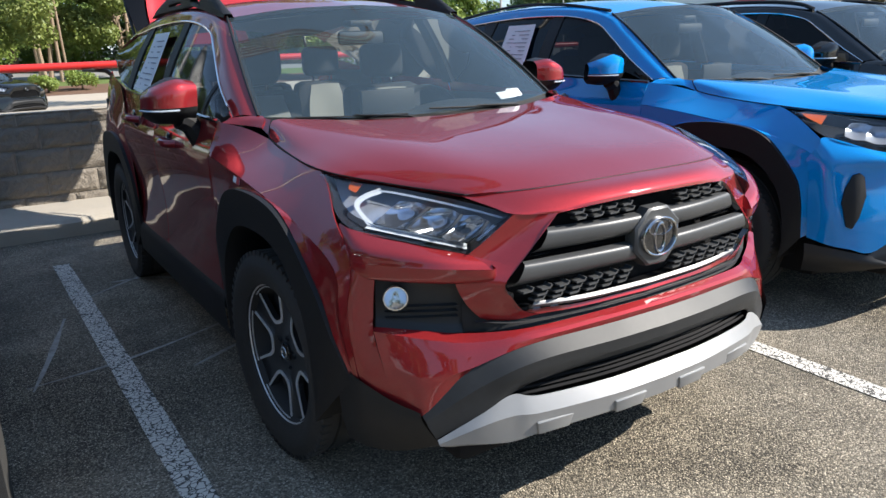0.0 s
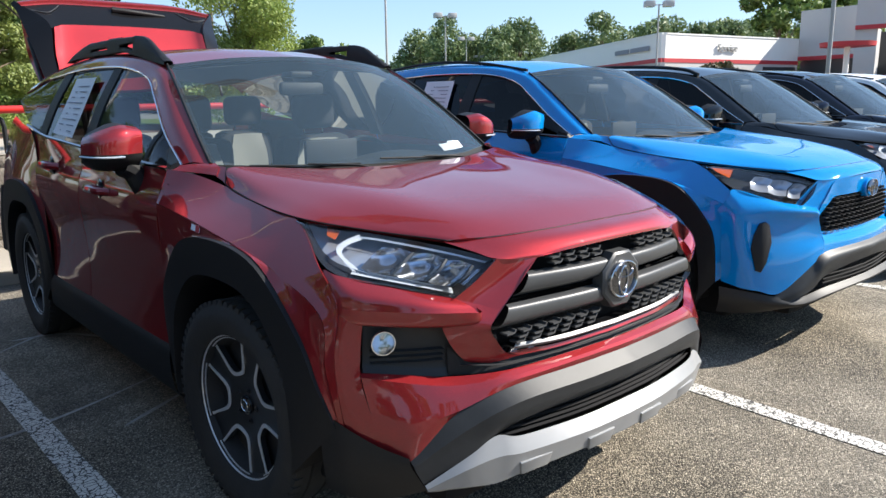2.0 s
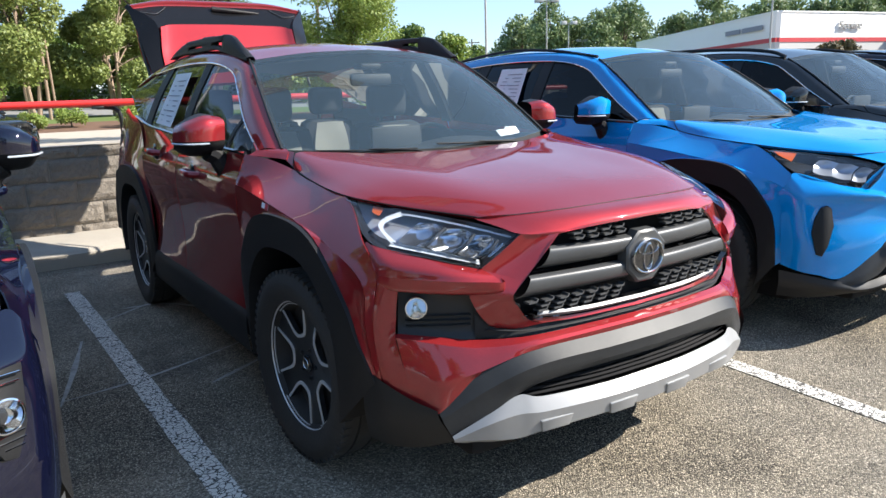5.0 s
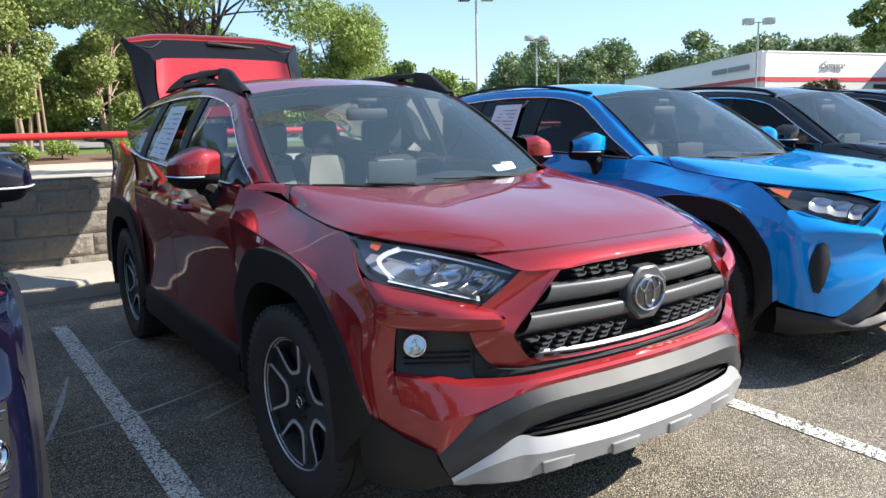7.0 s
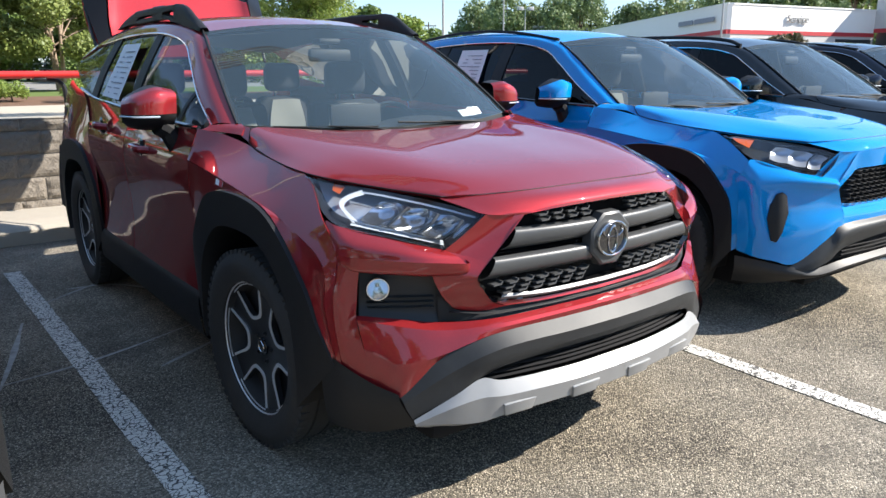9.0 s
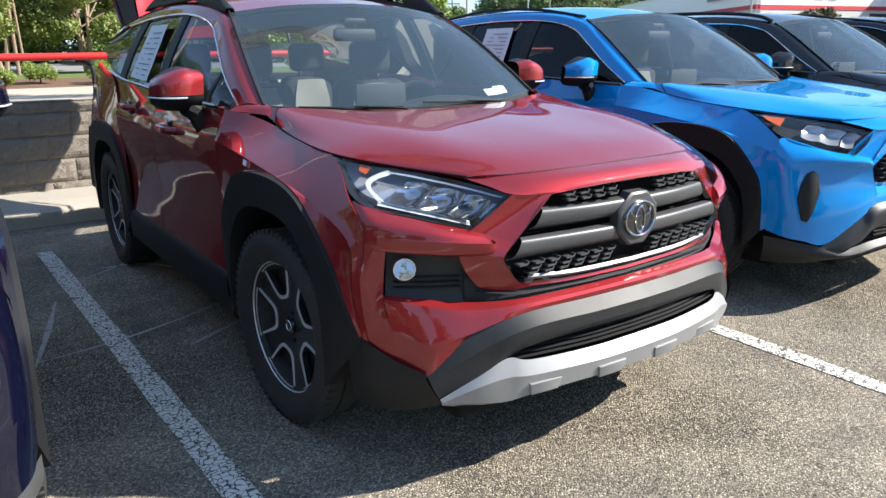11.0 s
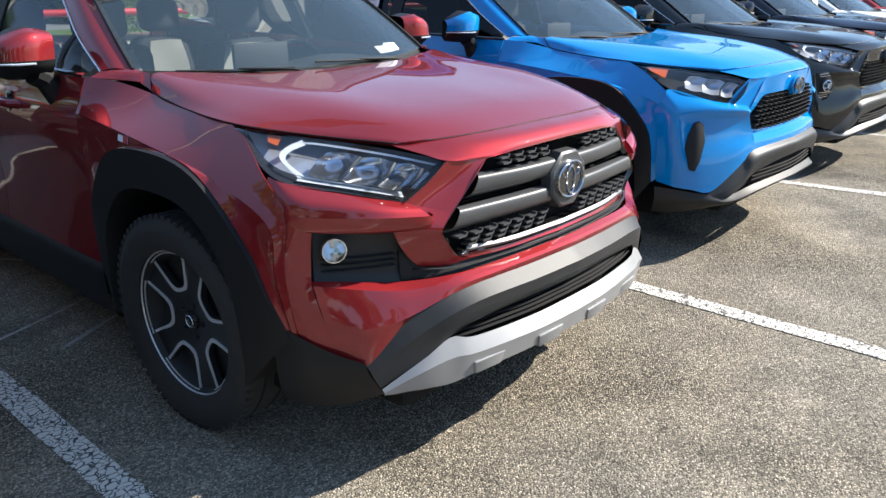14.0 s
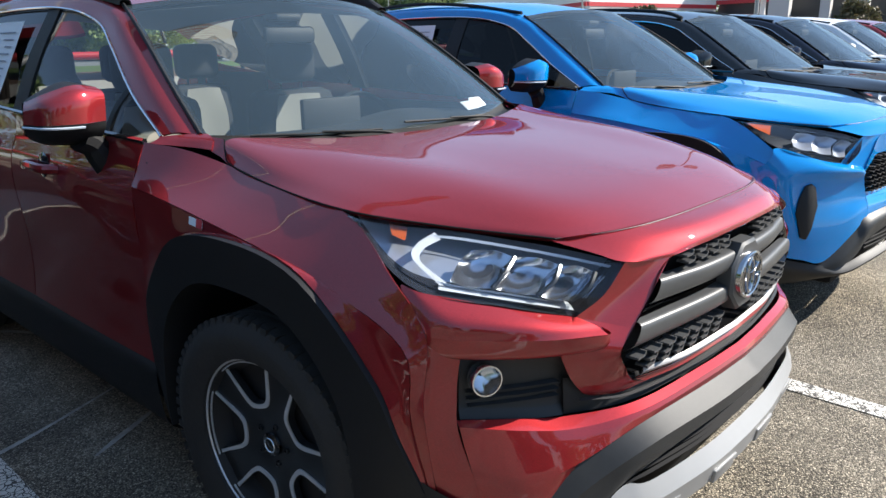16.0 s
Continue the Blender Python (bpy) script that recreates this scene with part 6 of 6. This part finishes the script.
# trees beyond the road, behind the wall
for k, (az, d, h, r, b, m, bk, st, lab) in enumerate([
    (-14, 60, 17, 6.5, 1.5, LEAF_B, BARK, 1, "large green tree beyond the road"),
    (-7, 66, 18, 6.5, 1.0, LEAF_A, BARK, 1, "large green tree beyond the road"),
    (-1, 60, 16, 5.5, 1.5, LEAF_A, BARK, 1, "large bright green tree beyond the road"),
    (3.2, 66, 14.5, 5.0, 1.0, LEAF_B, BARK, 1, "large green tree beyond the road"),
    (5.0, 50, 10.5, 4.2, 2.6, LEAF_D, PALE_BARK, 3, "tall yellowish-green tree with pale stems"),
    (10.2, 52, 9.2, 3.6, 2.2, LEAF_D, PALE_BARK, 4, "several-stemmed green tree with pale bark"),
    (13.0, 64, 10, 4.5, 0.8, LEAF_B, BARK, 1, "large green tree beyond the road"),
    (17, 68, 9, 4.5, 0.8, LEAF_B, BARK, 1, "green tree beyond the road"),
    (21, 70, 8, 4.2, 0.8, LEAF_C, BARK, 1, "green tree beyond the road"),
]):
    x, y = polar(az, d)
    tree(x, y, h, r, b, 20 + k, 36000, 0.11, m, bk, st, lab, "trees beyond the road", lump=0.28)
# low dark thicket under them
for k in range(14):
    x, y = polar(-10 + 2.6 * k, 71 + (k % 3) * 2)
    tree(x, y, 4.6 + (k * 7 % 5) * 0.5, 3.4, 0.2, 60 + k, 5000, 0.2, LEAF_B if k % 3 else LEAF_A, BARK, 1, "low dense thicket tree beyond the road", "thicket trees")
# the spreading tree whose limbs show above the raised tailgate
x, y = polar(16.2, 30)
tree(x, y, 9.6, 5.2, 5.2, 91, 20000, 0.085, LEAF_B, DARK_BARK, 7, "spreading tree with bare dark limbs", lump=0.22)
# round tree and the smaller ones beside it
x, y = polar(26.4, 46)
tree(x, y, 8.5, 3.3, 1.0, 92, 42000, 0.085, LEAF_A, BARK, 1, "dense rounded bright green tree", lump=0.36)
for k, (az, d, h, r) in enumerate(((31.5, 62, 5.6, 2.2), (34.2, 70, 5.3, 2.4), (35.8, 80, 4.8, 2.2), (23.0, 66, 6.0, 3.0))):
    x, y = polar(az, d)
    tree(x, y, h, r, 0.6, 96 + k, 4500, 0.2, LEAF_A if k % 2 else LEAF_B, BARK, 1, "small green tree in the distance", "distant small trees")
# far wooded line, its leaf colour paled for the haze of distance
for k in range(44):
    az = 38.2 + 0.75 * k
    x, y = polar(az, 146 + (k * 13 % 5) * 7)
    h = 12.0 + (k * 29 % 7) * 0.45 - (1.3 if 15 < k < 20 else 0)
    h *= 0.62 if k in (14, 15) else 1.06 if k in (4, 5, 8, 11, 12) else 1.0
    h *= 0.5 if k == 0 else 0.78 if k == 1 else 1
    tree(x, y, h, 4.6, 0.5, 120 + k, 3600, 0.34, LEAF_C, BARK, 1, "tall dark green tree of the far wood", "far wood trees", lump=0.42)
x, y = polar(65.3, 100)
tree(x, y, 14.5, 5.0, 6, 160, 6000, 0.34, LEAF_B, BARK, 2, "tall open tree behind the building", lump=0.22)
x, y = polar(69.0, 110)
tree(x, y, 14.0, 5.0, 6, 161, 5000, 0.34, LEAF_B, BARK, 1, "tall open tree behind the building", lump=0.24)
# trees round the lot behind the camera and to the side, seen only as reflections in the paint
for k in range(12):
    a = 185 + 14 * k
    x, y = polar(a, 46)
    tall = 1.2 if 4 < k < 10 else 1.0
    if tall > 1:
        x, y = polar(a, 30)
    tree(x, y, (10.5 + (k % 3)) * tall, 5.4 * tall, 0.6, 180 + k, 4000, 0.36, LEAF_B, BARK, 1, "green tree at the edge of the lot", "trees round the lot")

# shrubs on the mulch bed
for k, (az, d, w, h) in enumerate(((7.1, 43, 1.25, 1.25), (5.0, 42, 1.0, 0.9), (11.4, 42, 1.5, 1.2), (13.5, 43, 1.2, 1.0), (1.0, 43, 1.2, 1.0))):
    x, y = polar(az, d)
    bush(x, y, w, h, 200 + k, LEAF_A, "small rounded green shrub on the mulch bed")
# white board fence beyond the road
fence = empty("board_fence", pose(0, 0, 0), "white three-board fence beyond the road", "fence")
fz = ground_z(68)
for z in (0.55, 0.95, 1.35):
    part("fence_board", box(2, 40, 68.0, 68.05, fz + z - 0.09, fz + z + 0.09), FENCE_WHITE, fence, smooth=False)
for k in range(16):
    part("fence_post", box(2.2 + 2.5 * k, 2.34 + 2.5 * k, 68.05, 68.19, fz - 0.2, fz + 1.5), FENCE_WHITE, fence, smooth=False)
# slender guyed pole at the road
x, y = polar(6.2, 50)
tagged(part("utility_pole", joined(tube([(x - 0.25, y, ground_z(y)), (x - 0.32, y, ground_z(y) + 7)], 0.10, 8), tube([(x + 0.1, y, ground_z(y)), (x - 0.1, y, ground_z(y) + 7)], 0.07, 8)), PALE_BARK), "pair of slender wooden poles by the road", "pole")


# ---- lamps and utility poles ----
def lamp_post(az, d, h, turn, label):
    x, y = polar(az, d)
    z = ground_z(y)
    root = empty("lamp_post", pose(x, y, 0, 0, 0, turn), label, "lamp post", "lot lamp posts")
    part("pole", tube([(0, 0, z), (0, 0, h)], (0.085, 0.06), 10), POLE, root)
    part("pole_base", lathe([(z, 0.28), (z + 0.7, 0.28), (z + 0.7, 0.05)], "z", 16), CONCRETE, root)
    part("cross_arm", tube([(-0.5, 0, h - 0.05), (0.5, 0, h - 0.05)], 0.035, 8), POLE, root)
    for s in (-1, 1):
        head = part("lamp_head", box(s * 0.72 - 0.36, s * 0.72 + 0.36, -0.36, 0.36, h - 0.20, h + 0.24, 0.03), LAMP_HOUSING, root, "grey box lamp head")
        part("lamp_glass", box(s * 0.72 - 0.31, s * 0.72 + 0.31, -0.31, 0.31, h - 0.215, h - 0.201), LENS, head)


for az, d, h, turn in ((37.1, 47, 8.9, -30), (41.6, 72, 9.0, -25), (43.2, 100, 9.0, -20), (44.2, 150, 9.4, -20), (57.1, 60, 8.1, -40), (68.1, 30, 8.6, -50)):
    lamp_post(az, d, h, turn, "grey steel lamp post with twin box heads")
for az, d, h in ((28.7, 75, 10.7), (36.0, 130, 8.9), (24.6, 62, 10.5)):
    x, y = polar(az, d)
    root = empty("utility_pole", pose(x, y, 0, 0, 0, -30), "dark wooden utility pole with cross arm", "pole", "utility poles")
    part("pole", tube([(0, 0, ground_z(y)), (0, 0, h + 0.4)], (0.16, 0.11), 8), BARK, root)
    part("cross_arm", box(-1.3, 1.3, -0.06, 0.06, h - 0.3, h - 0.14), BARK, root)
    for s in (-1.15, -0.4, 0.4, 1.15):
        part("insulator", lathe([(h - 0.14, 0.05), (h + 0.05, 0.06), (h + 0.08, 0.01)], "z", 8), LAMP_HOUSING, root, m=pose(s, 0, 0))


# ---- tall flagpole behind the lot, its flag seen as a reflection in the windscreens ----
FLAG_RED = material("red_flag_cloth", (0.26, 0.03, 0.03), 0.8, bump=0.1, bump_scale=200)
FLAG_WHITE = material("white_flag_cloth", (0.62, 0.60, 0.55), 0.8, bump=0.1, bump_scale=200)
FLAG_BLUE = material("blue_flag_cloth", (0.02, 0.03, 0.10), 0.8, bump=0.1, bump_scale=200)
FLAG_FOOT = Vector((-5.0, 18.0, 0))


def flag_point(u, v):
    """The drooping cloth: u along the fly, v from the foot up to the head."""
    low = Vector((-4.8, 17.9, 25.5)).lerp(Vector((9.4, 8.7, 20.0)), u) + Vector((0, 0, -0.6 * math.sin(math.pi * u)))
    high = Vector((-4.8, 17.9, 35.0)).lerp(Vector((9.4, 8.7, 21.2)), u) + Vector((0, 0, 2.2 * math.sin(math.pi * u)))
    wave = 0.25 * math.sin(9 * u + 2.2 * v) * u ** 0.5
    return low.lerp(high, v) + Vector((0.75, 0.66, 0)) * wave


def flag_piece(u0, u1, v0, v1, nu, nv):
    bm = bmesh.new()
    grid = [[bm.verts.new(flag_point(u0 + (u1 - u0) * i / nu, v0 + (v1 - v0) * j / nv)) for i in range(nu + 1)] for j in range(nv + 1)]
    for a, b in zip(grid, grid[1:]):
        for i in range(nu):
            bm.faces.new((a[i], a[i + 1], b[i + 1], b[i]))
    return solid(bm, 0.01)


pole = empty("flagpole", pose(*FLAG_FOOT), "tall tapered white steel flagpole", "flagpole")
foot = ground_z(FLAG_FOOT.y)
part("pole", tube([(0, 0, foot), (0, 0, 35.8)], (0.20, 0.09), 14), POLE, pole)
part("pole_base", lathe([(foot, 0.42), (foot + 0.15, 0.42), (foot + 0.2, 0.24)], "z", 20), CONCRETE, pole)
part("finial", lathe([(35.75, 0.02), (35.83, 0.16), (35.95, 0.2), (36.07, 0.16), (36.15, 0.01)], "z", 16), POLE, pole)
flag = empty("flag", pose(0, 0, 0), "large red and white striped flag drooping from a tall pole", "flag")
for k in range(13):
    part("stripe", flag_piece(0.0 if k < 6 else 0.4, 1.0, k / 13, (k + 1) / 13, 40, 1), FLAG_WHITE if k % 2 else FLAG_RED, flag)
part("canton", flag_piece(0.0, 0.4, 6 / 13, 1.0, 16, 7), FLAG_BLUE, flag)


# ---- showroom ----
LEAF_SHRUB = leaf_material("leaf_shrub", (0.05, 0.06, 0.025), (0.13, 0.10, 0.05))
def wall_between(name, a, b, z0, z1, mat, thick=0.4, parent=None, off=0.0):
    """A straight upright wall from a to b (plan points); off sets it forward."""
    a, b = Vector((*a, 0)), Vector((*b, 0))
    way = (b - a).normalized()
    nrm = Vector((way.y, -way.x, 0))
    if nrm.dot(Vector((EYE0.x, EYE0.y, 0)) - a) < 0:
        nrm = -nrm
    p, q = a + nrm * off, b + nrm * off
    bm = bmesh.new()
    low = [p, q, q - nrm * thick, p - nrm * thick]
    vs = [bm.verts.new((v.x, v.y, z0)) for v in low] + [bm.verts.new((v.x, v.y, z1)) for v in low]
    for f in ((0, 1, 2, 3), (4, 5, 6, 7), (0, 1, 5, 4), (1, 2, 6, 5), (2, 3, 7, 6), (3, 0, 4, 7)):
        bm.faces.new([vs[i] for i in f])
    bmesh.ops.recalc_face_normals(bm, faces=bm.faces[:])
    return part(name, bm, mat, parent, smooth=False), way, nrm


hall = empty("showroom_building", pose(0, 0, 0), "low white showroom with red band and entrance portal", "building")
PL, PC, PS, PP, PE = polar(48.1, 107), polar(57.4, 67), polar(66.5, 82), polar(70.3, 79), polar(80, 77)
n1 = wall_between("wall", PL, PC, 4.5, 6.48, WALL_WHITE, parent=hall)[2]
w2, way2, n2 = wall_between("wall", PC, PS, 4.5, 6.48, WALL_WHITE, parent=hall)
for a, b in ((PL, PC), (PC, PS)):
    wall_between("red_band", a, b, 4.15, 4.5, BAND_RED, parent=hall, off=0.05)
    wall_between("wall", a, b, 0.0, 4.15, WALL_GREY, parent=hall)
    wall_between("coping", a, b, 6.48, 6.60, FENCE_WHITE, parent=hall, off=0.06, thick=0.6)
a, b = Vector((*PC, 0)), Vector((*PS, 0))
# two doors, then a dark sheet on the wall painted as a shaded opening
for k, (u0, u1, h) in enumerate(((0.04, 0.30, 3.3), (0.34, 0.60, 3.3), (0.72, 0.98, 3.9))):
    pa, pb = a.lerp(b, u0), a.lerp(b, u1)
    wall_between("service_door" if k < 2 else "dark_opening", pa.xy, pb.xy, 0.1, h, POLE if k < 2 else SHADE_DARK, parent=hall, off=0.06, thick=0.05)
wall_between("wall", PS, PP, 4.9, 9.2, WALL_GREY, parent=hall)
wall_between("red_band", PS, PP, 4.55, 4.9, BAND_RED, parent=hall, off=0.05)
# dark sheet in place of the shaded inside
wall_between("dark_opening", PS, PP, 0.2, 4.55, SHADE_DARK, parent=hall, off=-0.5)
wall_between("portal_wall", PP, PE, 7.15, 9.75, WALL_GREY, parent=hall, off=3)
wall_between("red_band", PP, PE, 6.8, 7.15, BAND_RED, parent=hall, off=3.05)
# dark sheet for the shade behind the portal
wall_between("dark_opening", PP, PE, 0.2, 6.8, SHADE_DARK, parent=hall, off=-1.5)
a, b = Vector((*PP, 0)), Vector((*PE, 0))
for u, w in ((0.0, 0.13), (0.32, 0.06), (0.5, 0.10), (0.75, 0.08)):
    pa, pb = a.lerp(b, u), a.lerp(b, u + w)
    wall_between("column", pa.xy, pb.xy, 0.1, 6.8, WALL_GREY, parent=hall, off=2.8, thick=1.2)
cx, cy = polar(69.4, 69)
part("canopy", lathe([(5.0, 0.1), (5.0, 2.0), (5.35, 2.05), (5.35, 0.1)], "z", 32, centre=(cx, cy, 0)), BAND_RED, hall, "round red entrance canopy")
part("canopy_post", tube([(cx, cy, 0), (cx, cy, 5.0)], 0.22, 12), WALL_WHITE, hall)
# lettering: a name and a mark become plain bars, the word can be read
def on_wall(p, q, u, z, n, off=0.12):
    v = Vector((*p, 0)).lerp(Vector((*q, 0)), u) + n * off
    return Vector((v.x, v.y, z))
for u0, u1, z0, z1, mat in ((0.025, 0.05, 4.85, 5.35, BAND_RED), (0.06, 0.16, 4.85, 5.25, BAND_RED), (0.76, 0.84, 5.25, 5.65, INK), (0.85, 0.95, 5.25, 5.65, INK)):
    bar = plate([on_wall(PL, PC, u0, z0, n1), on_wall(PL, PC, u1, z0, n1), on_wall(PL, PC, u1, z1, n1), on_wall(PL, PC, u0, z1, n1)], 0.05)
    part("sign_bar", bar, mat, hall, smooth=False)
word = bpy.data.curves.new("service_lettering", "FONT")
word.body, word.size, word.extrude, word.align_x = "Service", 0.92, 0.06, "CENTER"
tmp = bpy.data.objects.new("tmp_word", word)
me = bpy.data.meshes.new_from_object(tmp)
bpy.data.objects.remove(tmp)
me.materials.append(POLE)
letters = new("service_lettering", me)
letters.parent = hall
spot = on_wall(PC, PS, 0.44, 5.2, n2, 0.15)
face = Matrix((way2, Vector((0, 0, 1)), n2)).transposed().to_4x4()
letters.matrix_basis = Matrix.Translation(spot) @ face
for k, (az, d, w, h) in enumerate(((61.2, 60, 2.2, 4.5), (56.4, 62, 1.4, 4.3), (74.3, 55, 3.0, 4.2))):
    x, y = polar(az, d)
    bush(x, y, w, h, 230 + k, LEAF_SHRUB if k != 1 else LEAF_D, "dark leafy shrub before the showroom", n=5000, leaf=0.14)
